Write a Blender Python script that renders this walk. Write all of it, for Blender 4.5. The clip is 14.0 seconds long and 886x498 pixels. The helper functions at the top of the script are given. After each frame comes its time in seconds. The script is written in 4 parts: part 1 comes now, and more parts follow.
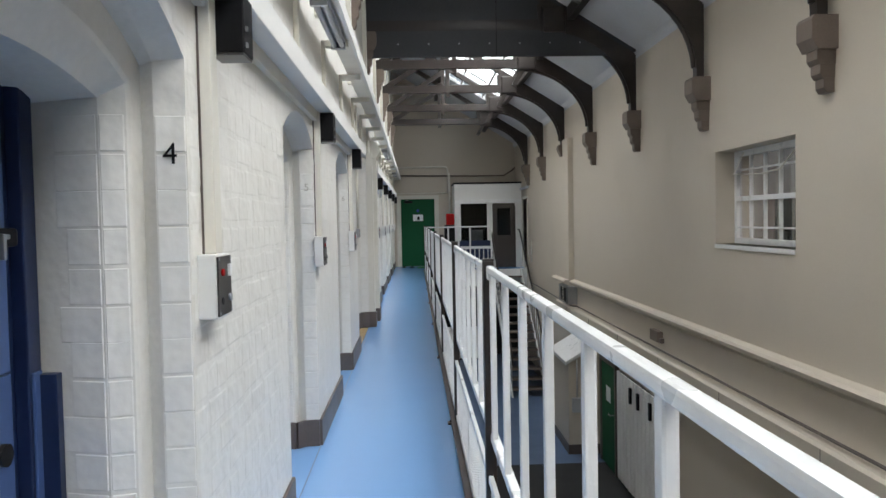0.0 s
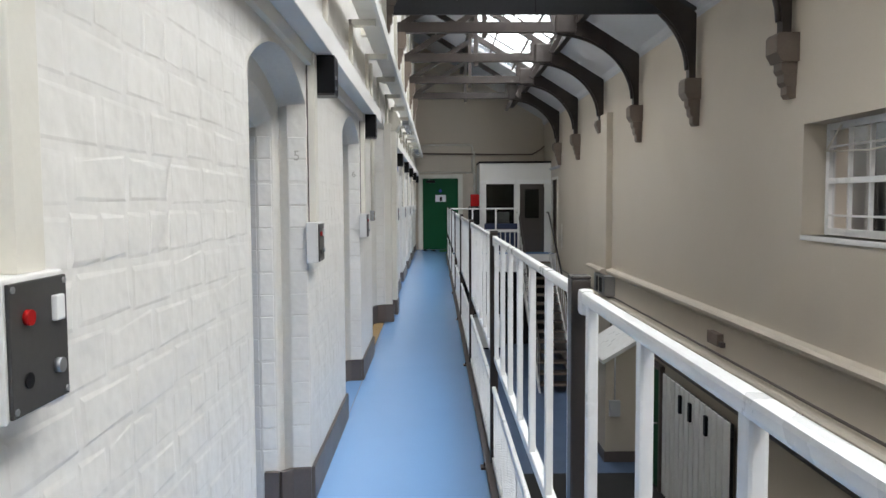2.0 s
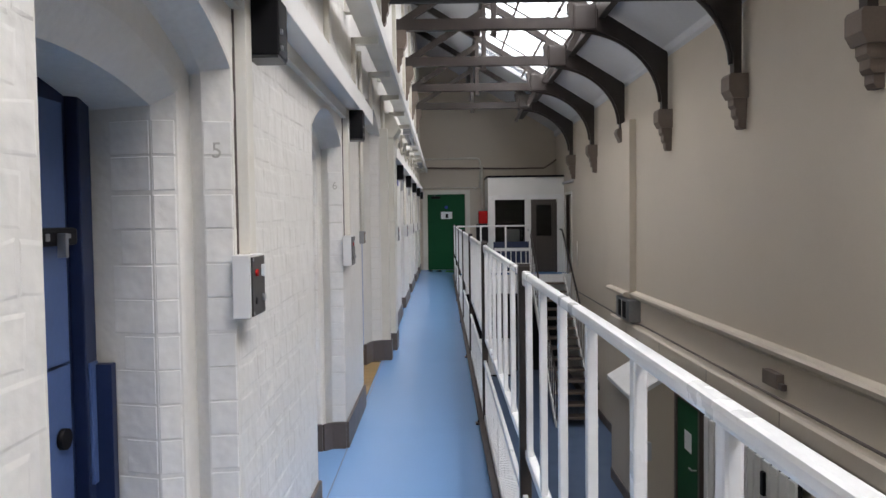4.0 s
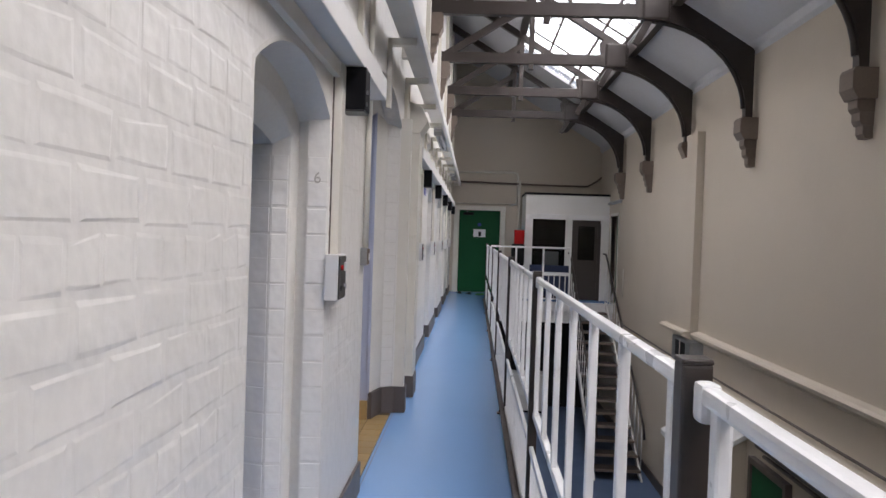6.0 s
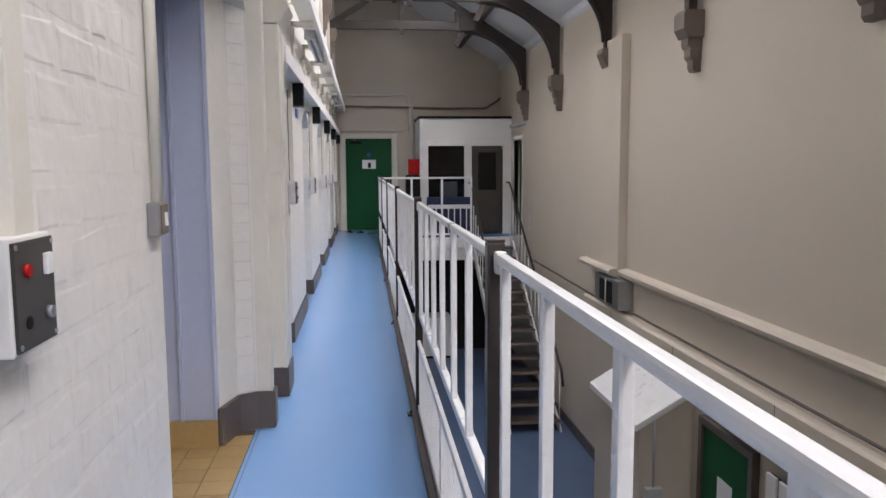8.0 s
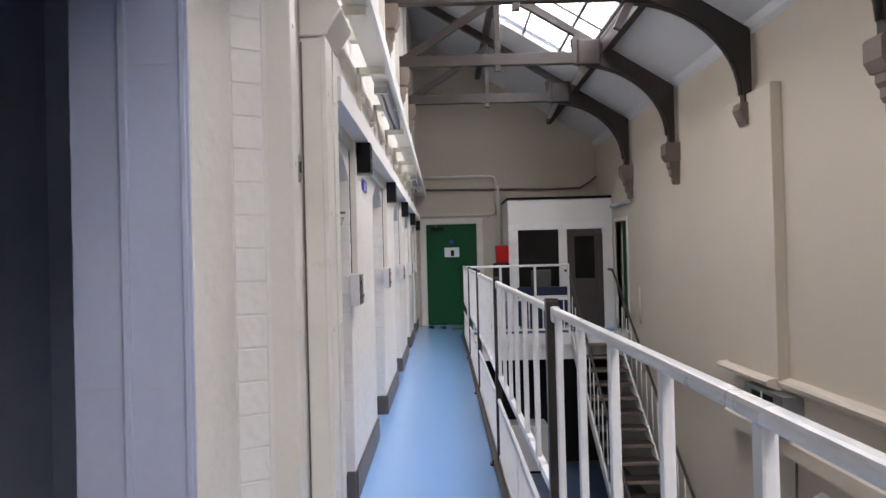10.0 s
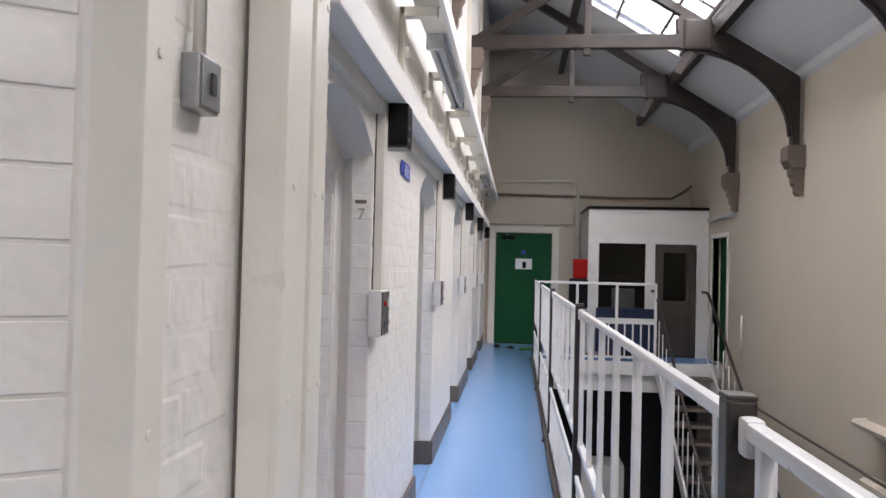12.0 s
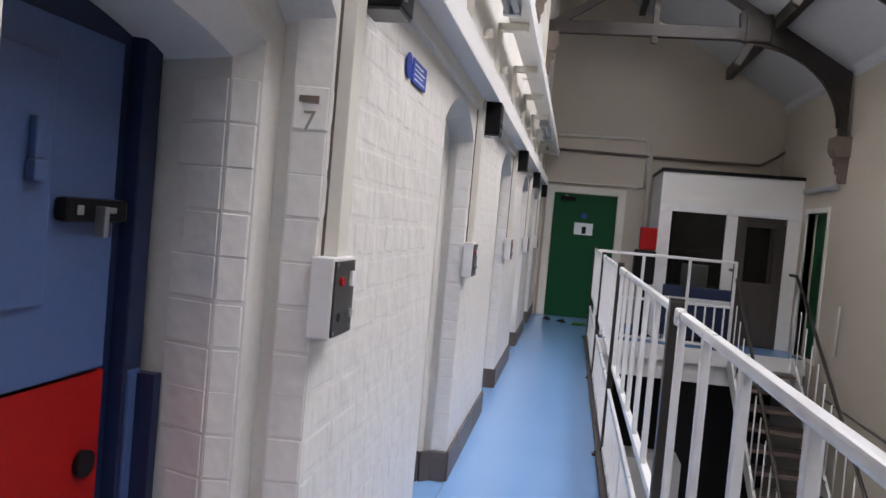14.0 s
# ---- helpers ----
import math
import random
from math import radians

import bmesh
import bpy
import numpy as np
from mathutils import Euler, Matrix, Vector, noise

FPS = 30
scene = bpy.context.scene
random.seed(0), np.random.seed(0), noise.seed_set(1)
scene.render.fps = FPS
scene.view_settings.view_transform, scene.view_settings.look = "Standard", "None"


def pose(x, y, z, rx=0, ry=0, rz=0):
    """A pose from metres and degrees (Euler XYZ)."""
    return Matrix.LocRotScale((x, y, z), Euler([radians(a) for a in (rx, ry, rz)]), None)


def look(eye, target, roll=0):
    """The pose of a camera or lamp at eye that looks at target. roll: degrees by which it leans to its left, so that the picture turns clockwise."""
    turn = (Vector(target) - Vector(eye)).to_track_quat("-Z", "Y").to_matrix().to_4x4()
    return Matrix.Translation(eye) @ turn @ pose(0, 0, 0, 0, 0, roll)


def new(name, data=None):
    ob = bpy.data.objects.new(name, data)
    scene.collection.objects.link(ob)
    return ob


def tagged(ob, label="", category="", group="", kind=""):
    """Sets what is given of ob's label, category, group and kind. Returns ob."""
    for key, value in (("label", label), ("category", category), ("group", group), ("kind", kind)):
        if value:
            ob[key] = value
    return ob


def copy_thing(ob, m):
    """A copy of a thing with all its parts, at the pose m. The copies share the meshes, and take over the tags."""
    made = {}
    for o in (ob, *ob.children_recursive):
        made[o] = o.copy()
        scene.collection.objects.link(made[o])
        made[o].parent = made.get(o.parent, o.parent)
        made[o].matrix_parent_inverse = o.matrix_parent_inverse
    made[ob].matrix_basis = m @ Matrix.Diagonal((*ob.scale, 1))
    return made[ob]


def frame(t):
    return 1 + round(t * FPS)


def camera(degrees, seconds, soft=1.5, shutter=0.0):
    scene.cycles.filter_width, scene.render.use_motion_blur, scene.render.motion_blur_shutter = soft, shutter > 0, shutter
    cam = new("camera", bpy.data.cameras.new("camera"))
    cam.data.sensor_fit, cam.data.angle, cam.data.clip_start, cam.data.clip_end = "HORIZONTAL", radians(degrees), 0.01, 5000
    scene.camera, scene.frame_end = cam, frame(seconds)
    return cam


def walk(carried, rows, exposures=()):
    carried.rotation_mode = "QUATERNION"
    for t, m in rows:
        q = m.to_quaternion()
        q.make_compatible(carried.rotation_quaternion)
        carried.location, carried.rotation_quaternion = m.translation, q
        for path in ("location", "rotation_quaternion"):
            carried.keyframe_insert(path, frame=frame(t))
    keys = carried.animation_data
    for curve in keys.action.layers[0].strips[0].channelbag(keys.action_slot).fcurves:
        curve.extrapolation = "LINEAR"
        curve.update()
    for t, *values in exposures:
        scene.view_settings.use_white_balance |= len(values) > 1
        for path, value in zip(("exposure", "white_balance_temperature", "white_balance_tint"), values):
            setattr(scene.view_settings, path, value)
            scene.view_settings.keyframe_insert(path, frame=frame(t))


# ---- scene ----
cam = camera(61.2, 14.0)
PATH = [
    (0, (-0.123, 0.185, 1.433), (-0.049, 2.182, 1.356), -1.1),
    (0.5, (-0.208, 0.544, 1.449), (-0.156, 2.533, 1.648), -2.3),
    (1, (-0.23, 0.833, 1.44), (-0.121, 2.83, 1.438), -1.5),
    (1.5, (-0.176, 1.181, 1.441), (-0.028, 3.175, 1.382), 0.9),
    (2, (-0.153, 1.44, 1.442), (-0.135, 3.436, 1.314), -0.3),
    (2.5, (-0.148, 1.78, 1.435), (-0.153, 3.774, 1.282), 0.2),
    (3, (-0.135, 2.085, 1.442), (-0.137, 4.082, 1.339), -0.9),
    (5.5, (-0.144, 3.919, 1.449), (-0.157, 5.918, 1.387), 0.1),
    (6, (-0.156, 4.359, 1.439), (-0.237, 6.357, 1.402), 1.9),
    (6.5, (-0.128, 4.787, 1.45), (-0.215, 6.785, 1.409), -0.8),
    (7, (-0.076, 5.314, 1.47), (-0.163, 7.312, 1.447), 1.2),
    (7.5, (-0.124, 5.75, 1.434), (-0.156, 7.745, 1.292), 1.1),
    (8, (-0.157, 6.181, 1.453), (0.052, 8.158, 1.235), -0.3),
    (8.5, (-0.146, 6.655, 1.469), (-0.044, 8.652, 1.456), -0.3),
    (9, (-0.171, 7.109, 1.446), (-0.116, 9.108, 1.45), -0.3),
    (11.5, (-0.219, 9.018, 1.427), (-0.334, 11.014, 1.477), -1.5),
    (12, (-0.165, 9.36, 1.453), (-0.359, 11.35, 1.497), 1.4),
    (12.5, (-0.207, 9.767, 1.441), (-0.439, 11.753, 1.468), -2.1),
    (13, (-0.217, 10.083, 1.435), (-0.439, 12.069, 1.349), -0.6),
    (13.5, (-0.15, 10.396, 1.483), (-0.679, 12.324, 1.49), 4.7),
    (14, (-0.176, 10.729, 1.454), (-0.513, 12.699, 1.378), 5.1),
]
EXPOSURES = [(0, -1.1, 6500, 10), (2, -1.05, 6550, 11), (3.2, -1.15, 6600, 14), (5.5, -1.2, 6650, 19), (6.5, -1.25, 6650, 20), (7.0, -1.26, 6650, 20), (7.5, -1.02, 6650, 20), (9, -0.93, 6650, 20), (11.5, -0.78, 6700, 20), (13.2, -0.98, 6650, 19), (14, -1.05, 6600, 20)]
walk(cam, [(t, look(eye, target, roll)) for t, eye, target, roll in PATH], EXPOSURES)

# ---- light ----
world = bpy.data.worlds.new("world")
scene.world = world
world.use_nodes = True
wn = world.node_tree
sky = wn.nodes.new("ShaderNodeTexSky")
sky.sky_type, sky.sun_disc, sky.sun_elevation, sky.sun_rotation = "NISHITA", False, radians(50), radians(120)
sky.dust_density, sky.air_density = 5.0, 1.0
wn.links.new(sky.outputs[0], wn.nodes["Background"].inputs[0])
wn.nodes["Background"].inputs[1].default_value = 0.15
sun_data = bpy.data.lights.new("sun", "SUN")
sun_data.energy, sun_data.angle, sun_data.color = 1.0, radians(20), (1, 0.96, 0.9)
sun = new("sun", sun_data)
sun.matrix_basis = look((8, -4, 14), (2, 10, 0))

XL, XR, YE, YB, G = -0.76, 3.05, 23.7, -8.0, -2.7   # wall faces, ends, lower floor
SLOPE = 0.61


def roof_z(x):
    return 3.78 + SLOPE * (XR - x)


SKY_X0, SKY_X1 = 0.67, 2.05
SKY_RUNS = ((YB + 0.2, 8.1), (10.8, 19.9))
SKY_POWER = 60.0
tilt = math.atan(SLOPE)
for y0, y1 in SKY_RUNS:
    d = bpy.data.lights.new("skylight_daylight", "AREA")
    d.shape, d.size, d.size_y = "RECTANGLE", (SKY_X1 - SKY_X0) / math.cos(tilt) + 0.4, y1 - y0 + 0.5
    d.energy, d.color = SKY_POWER * 1.2 * (y1 - y0), (0.93, 0.97, 1.0)
    xm = (SKY_X0 + SKY_X1) / 2
    new("skylight_daylight", d).matrix_basis = Matrix.Translation((xm + 0.1, (y0 + y1) / 2, roof_z(xm) + 0.2)) @ Matrix.Rotation(tilt, 4, "Y")


# ---- materials ----
def surface(name, colour, rough=0.5, metal=0.0, vary=0.06, grain=60.0, bump=0.15, stain=(0, 0, 0), stain_amount=0.0, stain_scale=1.5, per_object=0.0, lumps=0.0, lump_scale=9.0, gloss_vary=0.1):
    """A painted or plain surface: base colour with fine grain, broad stains, two sizes of relief."""
    m = bpy.data.materials.new(name)
    m.use_nodes = True
    t = m.node_tree
    b = t.nodes["Principled BSDF"]
    b.inputs["Metallic"].default_value = metal
    co = t.nodes.new("ShaderNodeTexCoord")
    geo = t.nodes.new("ShaderNodeNewGeometry")
    n1 = t.nodes.new("ShaderNodeTexNoise")
    n1.inputs["Scale"].default_value, n1.inputs["Detail"].default_value = grain, 4
    n2 = t.nodes.new("ShaderNodeTexNoise")
    n2.inputs["Scale"].default_value, n2.inputs["Detail"].default_value = stain_scale, 7
    for n in (n1, n2):
        t.links.new(geo.outputs["Position"], n.inputs["Vector"])
    mix = t.nodes.new("ShaderNodeMixRGB")
    mix.blend_type = "MULTIPLY"
    mix.inputs[0].default_value = 1
    ramp = t.nodes.new("ShaderNodeMapRange")
    ramp.inputs["From Min"].default_value, ramp.inputs["From Max"].default_value = 0.3, 0.7
    ramp.inputs["To Min"].default_value, ramp.inputs["To Max"].default_value = 1 - vary, 1.0
    t.links.new(n1.outputs["Fac"], ramp.inputs["Value"])
    mix.inputs[1].default_value = (*colour, 1)
    t.links.new(ramp.outputs["Result"], mix.inputs[2])
    out = mix.outputs[0]
    st = t.nodes.new("ShaderNodeMapRange")
    st.inputs["From Min"].default_value, st.inputs["From Max"].default_value = 0.52, 0.75
    st.inputs["To Min"].default_value, st.inputs["To Max"].default_value = 0.0, stain_amount
    t.links.new(n2.outputs["Fac"], st.inputs["Value"])
    mx2 = t.nodes.new("ShaderNodeMixRGB")
    t.links.new(st.outputs["Result"], mx2.inputs[0])
    t.links.new(out, mx2.inputs[1])
    mx2.inputs[2].default_value = (*stain, 1)
    out = mx2.outputs[0]
    if per_object:
        oi = t.nodes.new("ShaderNodeObjectInfo")
        mr = t.nodes.new("ShaderNodeMapRange")
        mr.inputs["To Min"].default_value, mr.inputs["To Max"].default_value = 1 - per_object, 1.0
        t.links.new(oi.outputs["Random"], mr.inputs["Value"])
        mx3 = t.nodes.new("ShaderNodeMixRGB")
        mx3.blend_type = "MULTIPLY"
        mx3.inputs[0].default_value = 1
        t.links.new(out, mx3.inputs[1])
        t.links.new(mr.outputs["Result"], mx3.inputs[2])
        out = mx3.outputs[0]
    t.links.new(out, b.inputs["Base Color"])
    rr = t.nodes.new("ShaderNodeMapRange")
    rr.inputs["To Min"].default_value, rr.inputs["To Max"].default_value = max(0.02, rough - gloss_vary), min(1.0, rough + gloss_vary)
    t.links.new(n2.outputs["Fac"], rr.inputs["Value"])
    t.links.new(rr.outputs["Result"], b.inputs["Roughness"])
    bp = t.nodes.new("ShaderNodeBump")
    bp.inputs["Strength"].default_value, bp.inputs["Distance"].default_value = bump, 0.004
    t.links.new(n1.outputs["Fac"], bp.inputs["Height"])
    last = bp
    if lumps:
        n3 = t.nodes.new("ShaderNodeTexNoise")
        n3.inputs["Scale"].default_value, n3.inputs["Detail"].default_value = lump_scale, 2
        t.links.new(geo.outputs["Position"], n3.inputs["Vector"])
        b2 = t.nodes.new("ShaderNodeBump")
        b2.inputs["Strength"].default_value, b2.inputs["Distance"].default_value = lumps, 0.02
        t.links.new(n3.outputs["Fac"], b2.inputs["Height"])
        t.links.new(bp.outputs["Normal"], b2.inputs["Normal"])
        last = b2
    t.links.new(last.outputs["Normal"], b.inputs["Normal"])
    return m


M_BRICK = surface("white_painted_brick", (0.80, 0.778, 0.73), 0.36, vary=0.04, grain=45, bump=0.22, stain=(0.62, 0.59, 0.53), stain_amount=0.2, stain_scale=2.5, lumps=0.7, lump_scale=9, per_object=0.02)
M_REVEAL = surface("cream_painted_reveal", (0.76, 0.735, 0.68), 0.5, vary=0.05, grain=45, bump=0.25, stain=(0.5, 0.47, 0.4), stain_amount=0.3, lumps=0.35, lump_scale=14)
M_CREAM = surface("cream_painted_wall", (0.60, 0.53, 0.435), 0.55, vary=0.03, grain=90, bump=0.12, stain=(0.50, 0.44, 0.37), stain_amount=0.35, stain_scale=0.7, lumps=0.12, lump_scale=5)
M_TRIM = surface("cream_gloss_timber", (0.74, 0.71, 0.63), 0.32, vary=0.03, grain=70, bump=0.08, stain=(0.5, 0.45, 0.36), stain_amount=0.25, stain_scale=4)
M_WHITE = surface("white_gloss_paint", (0.80, 0.80, 0.79), 0.3, vary=0.03, grain=70, bump=0.06, stain=(0.55, 0.53, 0.5), stain_amount=0.3, stain_scale=6)
M_WHITE2 = surface("white_board", (0.78, 0.77, 0.74), 0.5, vary=0.03, grain=50, bump=0.05, stain=(0.6, 0.58, 0.54), stain_amount=0.2)
M_ROOF = surface("white_roof_boarding", (0.62, 0.63, 0.65), 0.6, vary=0.05, grain=20, bump=0.1, stain=(0.55, 0.54, 0.52), stain_amount=0.3)
M_BLUE = surface("blue_floor_sheet", (0.235, 0.44, 0.77), 0.17, vary=0.05, grain=120, bump=0.0, stain=(0.17, 0.34, 0.62), stain_amount=0.25, stain_scale=0.6, gloss_vary=0.02)
# blue floor darkened to carry the lower storey's dimness; also colours the seam
M_BLUE_LOW = surface("worn_darkened_blue_floor", (0.075, 0.12, 0.21), 0.4, vary=0.1, grain=60, bump=0.05, stain=(0.05, 0.08, 0.13), stain_amount=0.5)
M_KICK = surface("taupe_skirting_paint", (0.125, 0.10, 0.088), 0.45, vary=0.12, grain=60, bump=0.15, stain=(0.09, 0.07, 0.06), stain_amount=0.4, stain_scale=5)
M_BROWN = surface("dark_brown_gloss", (0.036, 0.027, 0.023), 0.4, vary=0.15, grain=50, bump=0.1, stain=(0.075, 0.056, 0.046), stain_amount=0.4, stain_scale=4)
M_CORBEL = surface("taupe_painted_stone", (0.20, 0.155, 0.125), 0.55, vary=0.12, grain=60, bump=0.2, stain=(0.12, 0.09, 0.07), stain_amount=0.4, stain_scale=4)
M_GREY = surface("dark_grey_boarding", (0.042, 0.043, 0.048), 0.6, vary=0.15, grain=30, bump=0.1, stain=(0.06, 0.058, 0.055), stain_amount=0.4, stain_scale=2)
M_GREEN = surface("green_door_paint", (0.004, 0.080, 0.028), 0.55, vary=0.06, grain=60, bump=0.06, stain=(0.01, 0.10, 0.04), stain_amount=0.3)
M_CELL = surface("blue_cell_door_paint", (0.062, 0.11, 0.25), 0.4, vary=0.08, grain=50, bump=0.08, stain=(0.05, 0.10, 0.26), stain_amount=0.4, stain_scale=4)
M_NAVY = surface("navy_frame_paint", (0.010, 0.02, 0.065), 0.4, vary=0.1, grain=50, bump=0.08, stain=(0.015, 0.03, 0.09), stain_amount=0.4)
M_RED = surface("red_paint", (0.36, 0.006, 0.005), 0.55, vary=0.08, grain=50, bump=0.05, stain=(0.28, 0.01, 0.01), stain_amount=0.4, stain_scale=5)
M_LAV = surface("lavender_paint", (0.48, 0.52, 0.66), 0.45, vary=0.04, grain=50, bump=0.06, stain=(0.40, 0.43, 0.55), stain_amount=0.3)
M_BLACK = surface("black_enamel", (0.005, 0.005, 0.006), 0.45, vary=0.1, grain=60, bump=0.04)
M_PLATE = surface("dark_switch_plate", (0.050, 0.048, 0.046), 0.35, vary=0.1, grain=80, bump=0.03)
M_STEEL = surface("galvanised_steel", (0.38, 0.39, 0.40), 0.35, 0.8, vary=0.12, grain=30, bump=0.05)
M_TUBE = surface("grey_tube_plastic", (0.50, 0.51, 0.53), 0.35, vary=0.04, grain=40, bump=0.02)
M_TILE = surface("ochre_floor_tile", (0.46, 0.31, 0.13), 0.35, vary=0.1, grain=40, bump=0.05, per_object=0.2)
M_GROUT = surface("dark_grout", (0.12, 0.09, 0.06), 0.8)
M_SIGNB = surface("blue_sign", (0.018, 0.055, 0.38), 0.4)
M_PAPER = surface("white_paper", (0.82, 0.83, 0.85), 0.6, vary=0.02)
# paints shade in the booth, below the landing and between slats; also black parts
M_DARK = surface("shade_and_near_black", (0.025, 0.025, 0.025), 0.7)
M_DOORGREY = surface("grey_brown_door", (0.065, 0.052, 0.045), 0.45)
M_OUT = surface("outside_brick", (0.45, 0.33, 0.28), 0.8, vary=0.3, grain=8, stain=(0.6, 0.55, 0.5), stain_amount=0.8, stain_scale=1.2)
M_LEAF = surface("green_plastic", (0.04, 0.22, 0.03), 0.5, vary=0.4, grain=60)
M_FADED = surface("faded_number_paint", (0.56, 0.53, 0.47), 0.5, vary=0.2, grain=90)
M_WORN = surface("worn_number_paint", (0.42, 0.39, 0.34), 0.5, vary=0.3, grain=90)
M_BRASS = surface("worn_brass", (0.45, 0.33, 0.14), 0.35, 0.9)

for m in (M_BLACK, M_GREEN, M_RED, M_DARK):
    m.node_tree.nodes["Principled BSDF"].inputs["Specular IOR Level"].default_value = 0.2


def glass(name, rough, tint=(0.95, 0.97, 0.97)):
    m = bpy.data.materials.new(name)
    m.use_nodes = True
    b = m.node_tree.nodes["Principled BSDF"]
    b.inputs["Base Color"].default_value = (*tint, 1)
    b.inputs["Roughness"].default_value = rough
    b.inputs["Transmission Weight"].default_value = 1.0
    b.inputs["IOR"].default_value = 1.3
    return m


M_GLASS = glass("wired_roof_glass", 0.08)
M_FROST = glass("obscured_window_glass", 0.22, (0.85, 0.87, 0.9))
M_CLEAR = glass("booth_glass", 0.02, (0.5, 0.52, 0.52))


# ---- building blocks ----
def mesh_of(name, bm, material):
    me = bpy.data.meshes.new(name)
    bmesh.ops.recalc_face_normals(bm, faces=bm.faces)
    bm.to_mesh(me)
    bm.free()
    me.materials.append(material)
    return me


def part(name, bm, material, parent=None, label=""):
    ob = new(name, mesh_of(name, bm, material))
    ob.parent = parent
    return tagged(ob, label)


def thing(name, loc, label, category, group="", kind=""):
    ob = new(name)
    ob.empty_display_size = 0.1
    ob.matrix_basis = Matrix.Translation(loc)
    return tagged(ob, label, category, group, kind)


def boxes(*specs, bevel=0.0):
    """One bmesh of axis-aligned boxes (x0, x1, y0, y1, z0, z1)."""
    bm = bmesh.new()
    for x0, x1, y0, y1, z0, z1 in specs:
        vs = [bm.verts.new((x, y, z)) for x in (x0, x1) for y in (y0, y1) for z in (z0, z1)]
        for q in ((0, 1, 3, 2), (4, 6, 7, 5), (0, 4, 5, 1), (2, 3, 7, 6), (0, 2, 6, 4), (1, 5, 7, 3)):
            bm.faces.new([vs[k] for k in q])
    if bevel:
        bmesh.ops.bevel(bm, geom=list(bm.edges), offset=bevel, segments=2, affect="EDGES", profile=0.6)
    return bm


def prism(points, axis, a, b, bevel=0.0, bm=None):
    """A polygon, given in the two other axes in order, pulled along the axis from a to b."""
    bm = bm or bmesh.new()

    def place(u, v, w):
        return {"x": (w, u, v), "y": (u, w, v), "z": (u, v, w)}[axis]
    lo = [bm.verts.new(place(u, v, a)) for u, v in points]
    hi = [bm.verts.new(place(u, v, b)) for u, v in points]
    n = len(points)
    bm.faces.new(lo[::-1])
    bm.faces.new(hi)
    for k in range(n):
        bm.faces.new((lo[k], lo[(k + 1) % n], hi[(k + 1) % n], hi[k]))
    if bevel:
        bmesh.ops.bevel(bm, geom=list(bm.edges), offset=bevel, segments=1, affect="EDGES")
    return bm


def tube(path, r, sides=10, bm=None):
    """A round bar along a path of points."""
    bm = bm or bmesh.new()
    pts = [Vector(p) for p in path]
    rings = []
    for k, p in enumerate(pts):
        d = (pts[min(k + 1, len(pts) - 1)] - pts[max(k - 1, 0)]).normalized()
        up = Vector((0, 0, 1)) if abs(d.z) < 0.9 else Vector((1, 0, 0))
        s = d.cross(up).normalized()
        u = s.cross(d)
        rings.append([bm.verts.new(p + r * (math.cos(2 * math.pi * i / sides) * s + math.sin(2 * math.pi * i / sides) * u)) for i in range(sides)])
    for a, b in zip(rings, rings[1:]):
        for i in range(sides):
            bm.faces.new((a[i], a[(i + 1) % sides], b[(i + 1) % sides], b[i])).smooth = True
    bm.faces.new(rings[0][::-1])
    bm.faces.new(rings[-1])
    return bm


def lettering(text, size, m, material, name, depth=0.001):
    cu = bpy.data.curves.new(name, "FONT")
    cu.body, cu.size, cu.extrude, cu.align_x = text, size, depth, "CENTER"
    tmp = bpy.data.objects.new(name, cu)
    me = bpy.data.meshes.new_from_object(tmp)
    bpy.data.objects.remove(tmp)
    me.materials.append(material)
    ob = new(name, me)
    ob.matrix_basis = m
    return ob


def structure(name, bm, material, label, category, parent=None):
    ob = part(name, bm, material, parent)
    return tagged(ob, label, category, kind="structure") if not parent else ob


# ---- the left wall with its arched cell openings ----
DOORS = [(-3.7, -2.7), (-1.2, -0.2), (1.33, 2.33), (3.90, 4.98), (6.36, 7.42), (11.40, 12.41), (13.92, 14.83), (16.47, 17.38), (18.95, 19.87), (21.40, 22.30)]
SPRING, RISE = 1.90, 0.15
REC = (8.48, 10.35)            # washroom opening
REC_SPRING, REC_RISE = 2.28, 0.2
TOP_L = roof_z(XL)


def arch_points(y0, y1, spring, rise, inset=0.0, n=14):
    """Outline of an opening from the foot of one jamb over the arch to the other, shrunk by inset."""
    w = (y1 - y0) / 2
    r = (w * w + rise * rise) / (2 * rise)
    cy, cz = (y0 + y1) / 2, spring + rise - r
    rr = r - inset
    ww = w - inset
    a = math.asin(min(1, ww / rr))
    pts = [(cy - ww, 0.0)]
    pts += [(cy + rr * math.sin(-a + 2 * a * k / n), cz + rr * math.cos(-a + 2 * a * k / n)) for k in range(n + 1)]
    pts.append((cy + ww, 0.0))
    return pts


def arch_height(y, y0, y1, spring, rise):
    w = (y1 - y0) / 2
    r = (w * w + rise * rise) / (2 * rise)
    q = y - (y0 + y1) / 2
    return spring + rise - r + math.sqrt(max(0.0, r * r - q * q))


wall_bm = bmesh.new()


def wall_column(bm, x, y0, y1, z0, z1):
    bm.faces.new([bm.verts.new(p) for p in ((x, y0, z0), (x, y1, z0), (x, y1, z1), (x, y0, z1))])


